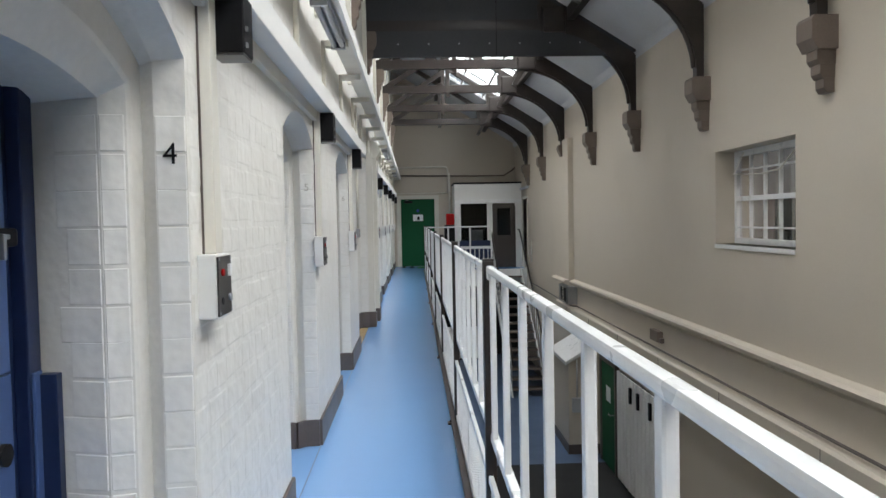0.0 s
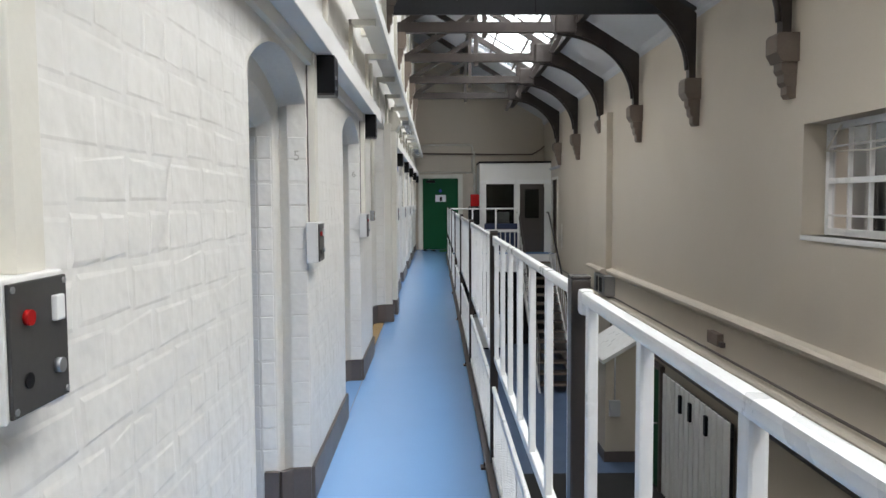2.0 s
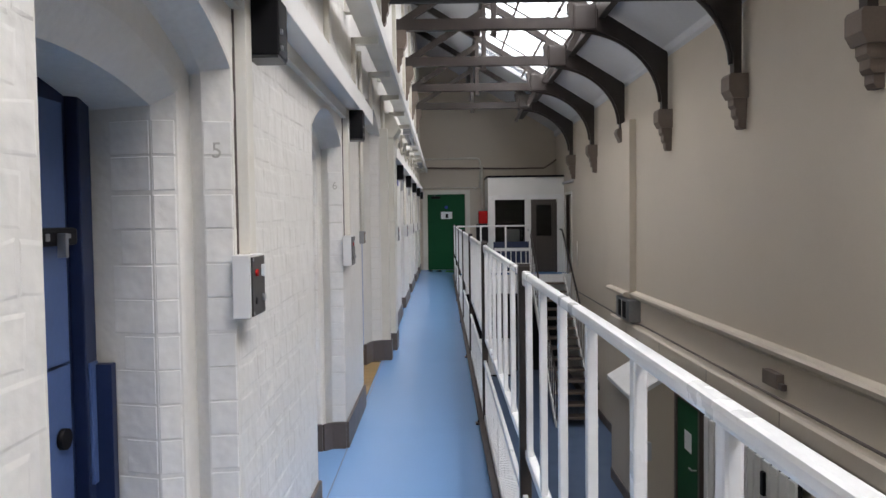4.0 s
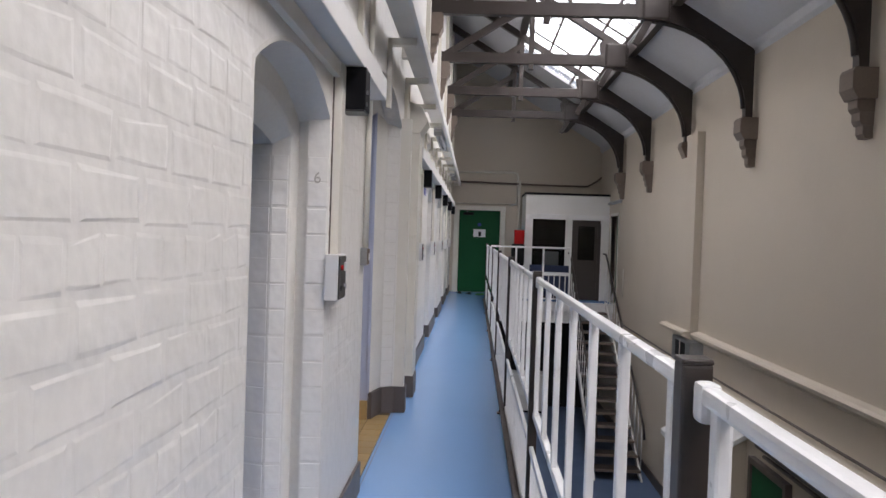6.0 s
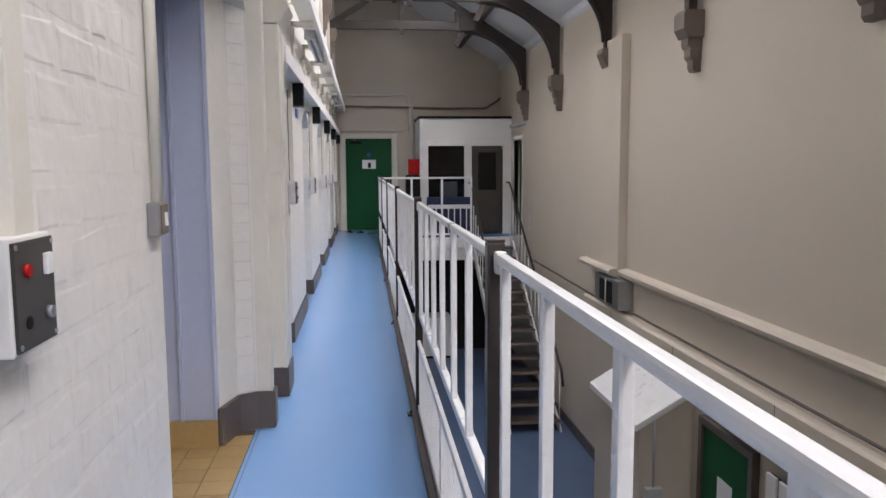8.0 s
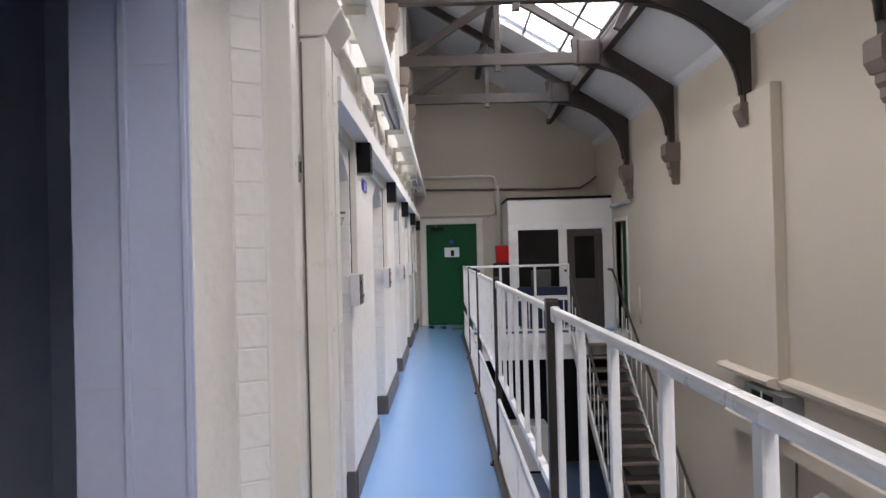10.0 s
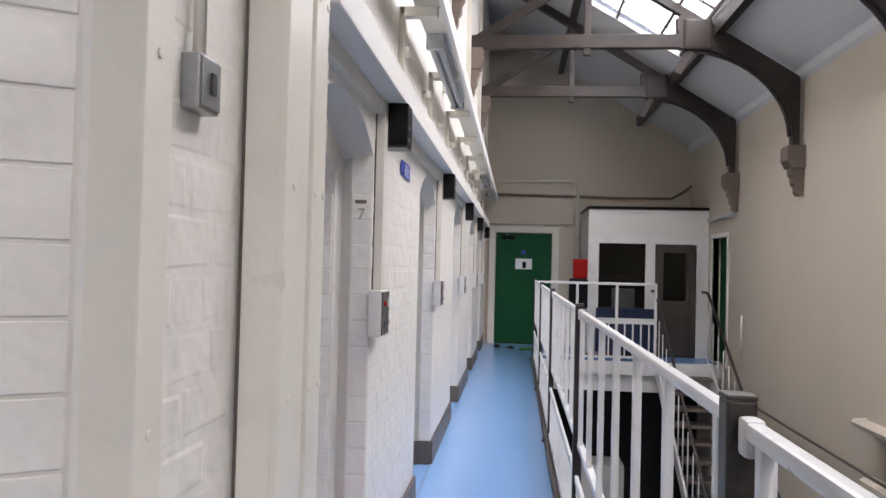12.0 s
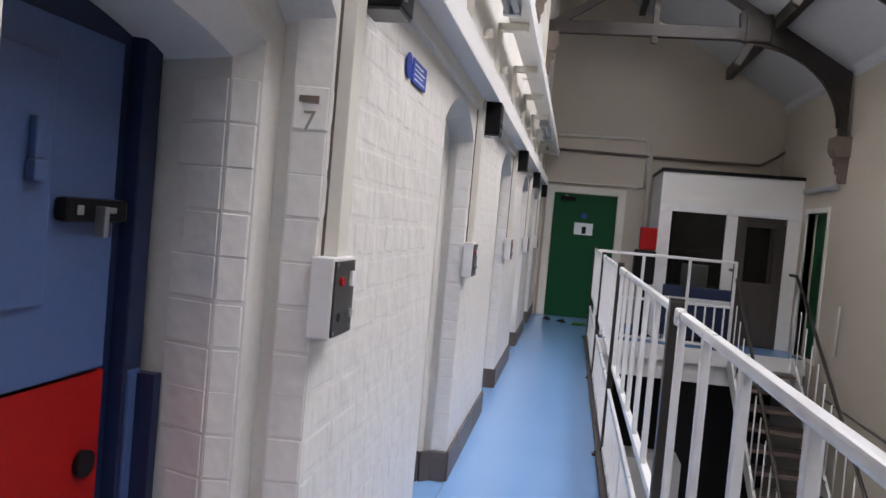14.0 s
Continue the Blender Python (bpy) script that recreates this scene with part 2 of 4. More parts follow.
openings = sorted([(a, b, SPRING, RISE) for a, b in DOORS] + [(REC[0], REC[1], REC_SPRING, REC_RISE)])
THICK = 0.46
y = YB
for a, b, sp, ri in openings:
    if sp == SPRING:
        a, b, ri = a - 0.03, b + 0.03, ri + 0.015
    prism([(y, G), (a, G), (a, TOP_L), (y, TOP_L)], "x", XL - THICK, XL, bm=wall_bm)
    prism([(a, G), (b, G), (b, -0.01), (a, -0.01)], "x", XL - THICK, XL, bm=wall_bm)
    arc = arch_points(a, b, sp, ri)[1:-1]
    for (ya, za), (yb, zb) in zip(arc, arc[1:]):
        prism([(ya, za), (yb, zb), (yb, TOP_L), (ya, TOP_L)], "x", XL - THICK, XL, bm=wall_bm)
    y = b
prism([(y, G), (YE, G), (YE, TOP_L), (y, TOP_L)], "x", XL - THICK, XL, bm=wall_bm)
wall_left = structure("wall_left", wall_bm, M_BRICK, "white painted brick wall with arched cell doorways", "wall")

# moulded surround of each opening, swept from the wall face to the door: depth, inset of the jamb, spring, rise
PROFILE = [(0.0, -0.03, 1.90, 0.165), (0.0, 0.0, 1.90, 0.15), (0.086, 0.012, 1.89, 0.148), (0.132, -0.022, 1.885, 0.145), (0.143, 0.030, 1.835, 0.105), (0.150, 0.042, 1.825, 0.10), (0.22, 0.060, 1.785, 0.055), (0.455, -0.004, 1.78, 0.085)]
COURSE = 0.105
quoin_pattern = random.Random(4)


def jamb_brick(t, y, z0, z1, near, far, proud):
    """One painted quoin on the far jamb between two lines of the moulding."""
    (d0, i0), (d1, i1) = near, far
    pts = [(XL - d0, y - i0 + 0.006), (XL - d1, y - i1 + 0.006), (XL - d1, y - i1 - proud), (XL - d0, y - i0 - proud)]
    part("brick", prism(pts, "z", z0, z1, 0.0025), M_BRICK, t)


def surround(y0, y1):
    t = thing("door_surround", (0, (y0 + y1) / 2, 0), "white painted brick doorway surround with stepped arched reveal", "doorway", "cell doorways", "structure")
    c = (y0 + y1) / 2
    bm = bmesh.new()
    rows = []
    for depth, inset, spring, rise in PROFILE:
        rows.append([bm.verts.new((XL - depth, yy - c, zz)) for yy, zz in arch_points(y0 + inset, y1 - inset, spring, rise)])
    for r0, r1 in zip(rows, rows[1:]):
        for i in range(len(r0) - 1):
            f = bm.faces.new((r0[i], r0[i + 1], r1[i + 1], r1[i]))
            f.smooth = 0 < i < len(r0) - 2
    for row in rows:
        for va, vb in zip(row, row[1:]):
            bm.edges.get((va, vb)).smooth = False
    part("reveal", bm, M_REVEAL, t)
    # quoins of the far jamb: outer order, inner order and the reveal behind it
    z = 0.17
    while z < 1.70:
        dz = quoin_pattern.uniform(-0.004, 0.004)
        za, zb = z + dz, z + dz + COURSE - 0.005
        p = [0.002 + 0.003 * quoin_pattern.random() for _ in range(3)]
        jamb_brick(t, y1 - c, za, zb, (0.002, 0.0), (0.083, 0.0115), p[0])
        jamb_brick(t, y1 - c, za, zb, (0.156, 0.0435), (0.217, 0.0592), p[1])
        w = 0.10 if quoin_pattern.random() < 0.5 else 0.13
        jamb_brick(t, y1 - c, za, zb, (0.226, 0.0588), (0.226 + w, 0.0588 - 0.272 * w), p[2] * 0.6)
        z += COURSE
    return t


def skirting(pts, h=0.17, name="skirting"):
    """Taupe painted plinth along a plan line."""
    bm = bmesh.new()
    for (xa, ya), (xb, yb) in zip(pts, pts[1:]):
        d = Vector((xb - xa, yb - ya)).normalized()
        n = Vector((d.y, -d.x)) * 0.018
        prism([(xa - d.x * 0.0, ya), (xb, yb), (xb + n.x, yb + n.y), (xa + n.x, ya + n.y)], "z", 0.002, h, bm=bm)
    bmesh.ops.bevel(bm, geom=[e for e in bm.edges if e.verts[0].co.z > 0.1 and e.verts[1].co.z > 0.1], offset=0.005, segments=1, affect="EDGES")
    return tagged(part(name, bm, M_KICK), "taupe painted skirting at the foot of the wall", "skirting", kind="structure")


for k, (y0, y1) in enumerate(DOORS):
    surround(y0, y1)
edges = [YB + 0.01] + [v for o in openings for v in o[:2]] + [YE - 0.02]
for k in range(0, len(edges), 2):
    a, b = edges[k], edges[k + 1]
    if a == REC[1]:
        skirting([(XL, 10.46), (XL, 10.93)])
        skirting([(XL, 11.22), (XL, b), (XL - 0.08, b)])
    else:
        first = [] if k == 0 or a == REC[1] else [(XL - 0.21, a - 0.055), (XL - 0.14, a - 0.055), (XL - 0.09, a - 0.004), (XL, a)]
        # the far jamb of the opening before this stretch of wall carries the skirting round its corner
        skirting(first + [(XL, a), (XL, b)] if not first else first + [(XL, b)])

# washroom beyond its opening
lav = thing("washroom", (0, 0, 0), "lavender painted washroom lining beyond an arched opening", "room lining", kind="structure")
part("lining", boxes((-1.26, -0.922, 10.07, 10.079, 0.15, 2.42), (-1.30, -0.97, 8.50, 8.55, 0, 2.42)), M_LAV, lav)
part("door_stop", boxes((-1.115, -1.095, 10.052, 10.069, 0.15, 2.3), (-0.945, -0.93, 10.06, 10.069, 0.15, 2.3), bevel=0.003), M_LAV, lav)
for zz in (0.62, 1.08, 1.54, 2.0):
    part("tile_joint", boxes((-1.25, -0.924, 10.068, 10.0695, zz, zz + 0.002)), M_TUBE, lav)
part("lintel", prism([(yy, zz) for yy, zz in arch_points(REC[0], REC[1] - 0.05, REC_SPRING - 0.1, 0.2)[1:-1]] + [(REC[1], 2.75), (REC[0], 2.75)], "x", -1.30, -0.97), M_LAV, lav)
part("back_partition", boxes((-2.06, -2.0, 7.6, 11.4, 0, 2.8)), M_LAV, lav)
part("partition_door", boxes((-2.0, -1.97, 9.3, 10.1, 0.05, 2.0), (-1.99, -1.96, 9.22, 9.29, 0, 2.1), (-1.99, -1.96, 10.11, 10.18, 0, 2.1), bevel=0.004), M_LAV, lav)
part("side_wall", boxes((-2.0, -1.24, 7.55, 7.6, 0, 2.8), (-2.0, -1.24, 11.35, 11.4, 0, 2.8)), M_LAV, lav)
part("room_ceiling", boxes((-2.06, -1.24, 7.55, 11.4, 2.8, 2.86)), M_LAV, lav)
reveal_bm = bmesh.new()
rows = []
for x, inset in ((XL + 0.001, -0.001), (XL - 0.12, 0.0), (XL - 0.2, 0.05)):
    rows.append([reveal_bm.verts.new((x, yy, zz)) for yy, zz in arch_points(REC[0], REC[1], REC_SPRING, REC_RISE, inset)])
for r0, r1 in zip(rows, rows[1:]):
    for i in range(len(r0) - 1):
        reveal_bm.faces.new((r0[i], r0[i + 1], r1[i + 1], r1[i]))
part("arch_reveal", reveal_bm, M_TRIM, lav)
# pier and boxed duct between washroom and next cell
pier = thing("pier", (0, 10.4, 0), "cream painted pier casing with brown foot", "pier", kind="structure")
part("casing", prism([(-1.24, -0.32), (-0.92, -0.32), (-0.865, -0.11), (-0.775, -0.055), (-0.762, 0.04), (-1.24, 0.04)], "z", 0.0, 2.42, 0.006), M_REVEAL, pier)
z = 0.215
while z < 2.3:
    part("brick", prism([(-0.861, -0.105), (-0.779, -0.055), (-0.777, -0.0605), (-0.8595, -0.1115)], "z", z, z + COURSE - 0.006, 0.002), M_BRICK, pier)
    z += COURSE
part("edge_board", boxes((-0.768, -0.682, -0.05, 0.035, 0.0, 2.36), bevel=0.005), M_TRIM, pier)
part("foot", prism([(-0.935, -0.33), (-0.90, -0.33), (-0.85, -0.125), (-0.76, -0.068), (-0.665, -0.065), (-0.665, 0.05), (-0.77, 0.05), (-0.93, -0.2)], "z", 0.003, 0.21, 0.004), M_KICK, pier)
for zz in (0.6, 1.2, 1.75, 2.2):
    part("screw", tube([(-0.684, -0.01, zz), (-0.679, -0.01, zz)], 0.008, 10), M_TRIM, pier)
duct = thing("boxed_duct", (0, 11.07, 0), "white boxed-in service duct with screwed boards", "duct casing", kind="structure")
part("side_board", boxes((XL, -0.672, -0.15, -0.13, 0, 2.32), bevel=0.003), M_TRIM, duct)
part("front_board", boxes((-0.676, -0.655, -0.16, 0.01, 0, 2.32), bevel=0.003), M_TRIM, duct)
part("front_board", boxes((-0.676, -0.655, 0.05, 0.165, 0, 2.32), bevel=0.003), M_TRIM, duct)
part("core", boxes((XL, -0.68, -0.13, 0.15, 0, 2.3)), M_REVEAL, duct)
part("shadow_gap", boxes((XL + 0.004, XL + 0.010, -0.156, -0.1505, 0.2, 2.3)), M_KICK, duct)
part("head_block", prism([(XL, 2.322), (-0.655, 2.322), (-0.585, 2.43), (-0.645, 2.56), (XL, 2.60)], "y", -0.165, 0.17, 0.006), M_TRIM, duct)
part("foot", boxes((XL, -0.645, -0.165, 0.15, 0.003, 0.19), bevel=0.004), M_KICK, duct)
for yy in (-0.10, 0.07, 0.145):
    for zz in (0.5, 1.15, 1.62, 2.1):
        part("screw", tube([(-0.656, yy, zz), (-0.651, yy, zz)], 0.010, 10), M_TRIM, duct)

# ---- floors ----
structure("floor", boxes((XL - 0.45, 0.125, YB, YE, -0.1, 0.0)), M_BLUE, "blue vinyl sheet floor of the walkway", "floor")
structure("floor_seam", boxes((XL + 0.004, XL + 0.009, YB, YE, 0.0, 0.0008)), M_BLUE_LOW, "dark welded seam in the blue floor", "floor seam")
structure("walkway_slab", boxes((XL, 0.15, YB, YE, -0.22, -0.1)), M_TRIM, "cream painted edge of the walkway slab", "slab")
structure("edge_kerb", boxes((0.105, 0.15, YB, 21.4, -0.02, 0.035), bevel=0.006), M_KICK, "brown edging strip along the walkway", "kerb")
# the dim light down here is put into the floor colour
structure("lower_floor", boxes((XL - 0.4, XR + 0.4, YB, YE, G - 0.1, G)), M_BLUE_LOW, "worn blue floor of the storey below, darkened for the dim light there", "floor")
structure("landing_floor", boxes((0.125, XR, 21.45, YE, -0.06, 0.0)), M_BLUE, "blue vinyl landing floor", "floor")
structure("landing_beam", boxes((0.15, XR, 21.4, 21.46, -0.2, 0.01), (0.15, XR, 21.48, 21.6, -0.47, -0.2), (0.15, XR, 21.46, YE, -0.2, -0.06), bevel=0.006), M_WHITE, "white painted landing edge beam", "beam")
# thin black layer over the lower floor, up to y 12.55
structure("lower_floor_dark", boxes((XL, XR, YB, 12.55, G, G + 0.006)), M_DARK, "black layer over the near floor of the storey below", "floor")
tiles = thing("washroom_floor", (0, 0, 0), "ochre tiled washroom floor", "floor", kind="structure")
part("bed", boxes((-2.0, XL - 0.012, 8.56, 10.3, 0.0005, 0.003)), M_GROUT, tiles)
tile_mesh = mesh_of("tile", boxes((-0.073, 0.073, -0.073, 0.073, 0.002, 0.007), bevel=0.002), M_TILE)
for i in range(8):
    for j in range(11):
        o = new("tile", tile_mesh)
        o.parent = tiles
        o.location = (XL - 0.09 - 0.15 * i, 8.64 + 0.15 * j, 0)
part("cove_tile", boxes((-1.26, -0.93, 10.05, 10.069, 0.0, 0.15), bevel=0.004), M_TILE, tiles)

# ---- right wall, ends ----
WY0, WY1, WZ0, WZ1 = 6.32, 7.98, 1.13, 2.09
RD = (21.15, 22.0)
wr = bmesh.new()
for s in ((XR, XR + 0.45, YB, WY0, G, 3.9), (XR, XR + 0.45, WY0, WY1, G, WZ0), (XR, XR + 0.45, WY0, WY1, WZ1, 3.9), (XR, XR + 0.45, WY1, RD[0], G, 3.9), (XR, XR + 0.45, RD[0], RD[1], 2.0, 3.9), (XR, XR + 0.45, RD[0], RD[1], G, 0.0), (XR, XR + 0.45, RD[1], YE, G, 3.9)):
    prism([(s[2], s[4]), (s[3], s[4]), (s[3], s[5]), (s[2], s[5])], "x", s[0], s[1], bm=wr)
structure("wall_right", wr, M_CREAM, "cream painted plaster wall", "wall")
structure("wall_end", prism([(XL - 0.4, G), (XR + 0.4, G), (XR + 0.4, roof_z(XR)), (XL - 0.4, roof_z(XL - 0.4))], "y", YE, YE + 0.3), M_CREAM, "cream painted gable end wall", "wall")
structure("wall_back", prism([(XL - 0.4, G), (XR + 0.4, G), (XR + 0.4, roof_z(XR)), (XL - 0.4, roof_z(XL - 0.4))], "y", YB - 0.3, YB), M_CREAM, "plain cream wall closing the wing", "wall")
structure("pilaster", boxes((2.94, XR, 15.05, 16.3, 0.18, 3.02), bevel=0.006), M_CREAM, "cream plastered pilaster under a roof corbel", "pilaster")
ledge_pts = [(XR - 0.09, 0.115), (XR - 0.10, 0.155), (XR - 0.075, 0.18), (XR, 0.20), (XR, 0.05)]
structure("string_course", prism(ledge_pts, "y", YB, 15.12), M_CREAM, "cream string course ledge along the wall", "ledge")
structure("string_course", prism([(x - 0.11, z) for x, z in ledge_pts[:3]] + [(XR, 0.20), (XR, 0.03)], "y", 15.1, 16.4), M_CREAM, "cream string course ledge round the pilaster", "ledge")
structure("lower_ledge", prism([(XR - 0.13, -0.50), (XR - 0.13, -0.36), (XR - 0.10, -0.34), (XR, -0.33), (XR, -0.52)], "y", YB, 16.4), M_CREAM, "cream boxed ledge above the lower storey", "ledge")
for k in range(9):
    structure("lower_ledge_joint", boxes((XR - 0.133, XR - 0.1, 1.9 * k, 1.9 * k + 0.006, -0.5, -0.36)), M_KICK, "dark joint in the boxed ledge", "joint")


# ---- roof ----
def roof_slab(x0, x1, y0, y1, t=0.05):
    return prism([(x0, roof_z(x0)), (x1, roof_z(x1)), (x1, roof_z(x1) + t), (x0, roof_z(x0) + t)], "y", y0, y1)


structure("ceiling", roof_slab(SKY_X1, XR + 0.45, YB, YE), M_ROOF, "white boarded roof slope", "ceiling")
structure("ceiling", roof_slab(XL - 0.45, SKY_X0, YB, YE), M_ROOF, "white boarded roof slope", "ceiling")
structure("ceiling", roof_slab(SKY_X0, SKY_X1, 8.1, 10.8), M_ROOF, "white boarded roof slope", "ceiling")
structure("ceiling", roof_slab(SKY_X0, SKY_X1, 19.9, YE), M_ROOF, "white boarded roof slope", "ceiling")
structure("cornice", prism([(XR - 0.045, 3.70), (XR, 3.66), (XR, 3.80), (XR - 0.05, 3.80)], "y", YB, YE), M_ROOF, "white strip where roof meets wall", "trim")


def slope_bar(x0, x1, y, w, d, lift=0.0):
    return prism([(x0, roof_z(x0) - d + lift), (x1, roof_z(x1) - d + lift), (x1, roof_z(x1) + lift), (x0, roof_z(x0) + lift)], "y", y - w / 2, y + w / 2)


pane_w = 0.61
for y0, y1 in SKY_RUNS:
    sk = thing("skylight", (0, 0, 0), "wired glass rooflight with white glazing bars", "skylight", "rooflights", "structure")
    n = round((y1 - y0) / pane_w)
    w = (y1 - y0) / n
    xm = (SKY_X0 + SKY_X1) / 2
    for k in range(n + 1):
        part("glazing_bar", slope_bar(SKY_X0, SKY_X1, y0 + w * k, 0.022, 0.03, 0.06), M_ROOF if k % 4 else M_BROWN, sk)
    for x in (SKY_X0 + 0.02, xm - 0.2, xm + 0.35, SKY_X1 - 0.02):
        part("cross_bar", prism([(x - 0.012, roof_z(x - 0.012) + 0.015), (x + 0.012, roof_z(x + 0.012) + 0.015), (x + 0.012, roof_z(x + 0.012) + 0.055), (x - 0.012, roof_z(x - 0.012) + 0.055)], "y", y0, y1), M_KICK, sk)
    pm = mesh_of("pane", prism([(SKY_X0, roof_z(SKY_X0) + 0.07), (SKY_X1, roof_z(SKY_X1) + 0.07), (SKY_X1, roof_z(SKY_X1) + 0.076), (SKY_X0, roof_z(SKY_X0) + 0.076)], "y", 0, w - 0.01), M_GLASS)
    for k in range(n):
        o = new("pane", pm)
        o.parent, o.location, o.visible_shadow = sk, (0, y0 + w * k + 0.005, 0), False

TRUSS_Y = [-6.4, -3.95, -1.5, 0.95, 3.4, 5.8, 8.2, 10.65, 13.2, 15.65, 18.2, 20.7]


def build_truss():
    t = thing("roof_truss", (0, 0, 0), "dark brown timber roof truss with curved brace", "roof truss", "roof trusses")
    part("tie_beam", boxes((XL - 0.05, 1.9, -0.05, 0.05, 4.03, 4.19), bevel=0.008), M_BROWN, t)
    part("rafter", prism([(XL, roof_z(XL) - 0.22), (XR - 0.06, roof_z(XR) - 0.17), (XR - 0.06, roof_z(XR) - 0.08), (XL, roof_z(XL) - 0.07)], "y", -0.05, 0.05), M_BROWN, t)
    pts = [(1.66 + 1.26, 2.90), (XR - 0.05, 2.90), (XR - 0.05, 3.68), (1.72, roof_z(1.72) - 0.14), (1.62, roof_z(1.72) - 0.22), (1.66, 4.02)]
    for k in range(1, 15):
        a = radians(90 * k / 14)
        pts.append((1.66 + 1.26 * math.sin(a), 2.98 + 1.05 * math.cos(a)))
    part("curved_brace", prism(pts, "y", -0.055, 0.055), M_BROWN, t)
    part("brace_moulding", tube([(1.70 + 1.21 * math.sin(radians(a)), 0, 2.98 + 1.03 * math.cos(radians(a))) for a in range(4, 90, 7)], 0.03, 6), M_BROWN, t)
    part("knee_block", boxes((1.70, 2.02, -0.085, 0.085, 4.0, 4.36), bevel=0.03), M_BROWN, t)
    part("queen_post", boxes((0.57, 0.65, -0.04, 0.04, 3.95, roof_z(0.7) - 0.1), bevel=0.008), M_BROWN, t)
    part("strut", prism([(-0.76, 4.15), (-0.68, 4.08), (0.66, 4.92), (0.62, 5.02)], "y", -0.035, 0.035), M_BROWN, t)
    part("pendant", prism([(1.78, 4.1), (1.86, 4.05), (1.68, 3.72), (1.61, 3.75)], "y", -0.04, 0.04), M_BROWN, t)
    return t


truss = build_truss()
truss.location.y = TRUSS_Y[0]
for y in TRUSS_Y[1:]:
    copy_thing(truss, Matrix.Translation((0, y, 0)))
for x, dz, dp in ((SKY_X1 + 0.04, 0.02, 0.20), (SKY_X0 - 0.06, 0.02, 0.12)):
    structure("purlin", prism([(x - 0.05, roof_z(x) - dp), (x + 0.05, roof_z(x) - dp), (x + 0.05, roof_z(x) - 0.03 - dz), (x - 0.05, roof_z(x) - dz)], "y", YB, YE), M_BROWN, "dark brown roof purlin beside the rooflight", "purlin")


def corbel_mesh(bm, sgn, x, zs, scale=1.0):
    """Stepped corbel: wide head, three receding steps and a foot."""
    w = 0.125 * scale
    head = [(0, zs), (0.20 * scale, zs), (0.22 * scale, zs - 0.03), (0.22 * scale, zs - 0.17), (0.17 * scale, zs - 0.25), (0, zs - 0.25)]
    prism([(x + sgn * u, v) for u, v in head], "y", -w, w, bm=bm)
    for k, (d, hw) in enumerate(((0.155, 0.085), (0.125, 0.075), (0.09, 0.065))):
        z1 = zs - 0.25 - 0.105 * k
        prism([(x, z1), (x + sgn * d * scale, z1), (x + sgn * d * scale, z1 - 0.07), (x + sgn * (d - 0.025) * scale, z1 - 0.105), (x, z1 - 0.105)], "y", -hw * scale, hw * scale, bm=bm)
    return bm


corbel = tagged(part("corbel", corbel_mesh(bmesh.new(), -1, XR, 2.905, 0.92), M_CORBEL), "taupe painted stepped stone corbel on the plaster wall", "corbel", "wall corbels")
corbel.location.y = TRUSS_Y[0]
corbel_l = tagged(part("corbel", corbel_mesh(bmesh.new(), 1, XL, 4.03, 0.75), M_CORBEL), "taupe painted stepped corbel under a tie beam", "corbel", "wall corbels")
corbel_l.location.y = TRUSS_Y[0]
for y in TRUSS_Y[1:]:
    if abs(y - 15.65) > 0.1:
        copy_thing(corbel, Matrix.Translation((0, y, 0)))
    copy_thing(corbel_l, Matrix.Translation((0, y, 0)))
bm = prism([(XR - 0.18, 2.93), (XR - 0.2, 2.86), (XR - 0.13, 2.70), (XR - 0.1, 2.70), (XR - 0.1, 2.93)], "y", -0.1, 0.1)
tagged(part("corbel", bm, M_CORBEL), "small taupe corbel above the pilaster", "corbel", "wall corbels").location.y = 15.65
# draught curtain filling one truss
bm = prism([(XL, 3.68), (2.86, 3.68), (XR - 0.02, 3.74), (XL, roof_z(XL) - 0.02)], "y", 10.60, 10.645)
cur = tagged(part("smoke_curtain", bm, M_GREY), "dark grey boarded smoke curtain hung across the roof", "smoke curtain")
part("joint", boxes((1.05, 1.06, 10.592, 10.6, 3.7, 4.8)), M_BLACK, cur)
for k in range(7):
    x = -0.3 + 0.42 * k
    part("bolt", tube([(x, 10.59, 3.86), (x, 10.602, 3.86)], 0.012, 8), M_STEEL, cur)

# ---- window in the right wall ----
win = thing("window_1", (XR, (WY0 + WY1) / 2, WZ0), "white small-paned barred window with obscured glass", "window", kind="structure")
hw, hh = (WY1 - WY0) / 2, WZ1 - WZ0
fx = 0.2
part("window_frame", boxes((fx, fx + 0.06, -hw, -hw + 0.06, 0, hh), (fx, fx + 0.06, hw - 0.06, hw, 0, hh), (fx, fx + 0.06, -hw + 0.06, hw - 0.06, hh - 0.06, hh), (fx, fx + 0.06, -hw + 0.06, hw - 0.06, 0, 0.06), bevel=0.005), M_WHITE, win)
part("transom", boxes((fx - 0.005, fx + 0.05, -hw + 0.06, hw - 0.06, 0.44, 0.49), bevel=0.004), M_WHITE, win)
cols = 5
cw = (2 * hw - 0.12) / cols
for k in range(1, cols):
    part("glazing_bar", boxes((fx, fx + 0.03, -hw + 0.06 + cw * k - 0.011, -hw + 0.06 + cw * k + 0.011, 0.06, hh - 0.06)), M_WHITE, win)
for z in (0.17, 0.76):
    part("glazing_bar", boxes((fx + 0.004, fx + 0.026, -hw + 0.06, hw - 0.06, z - 0.009, z + 0.009)), M_WHITE, win)
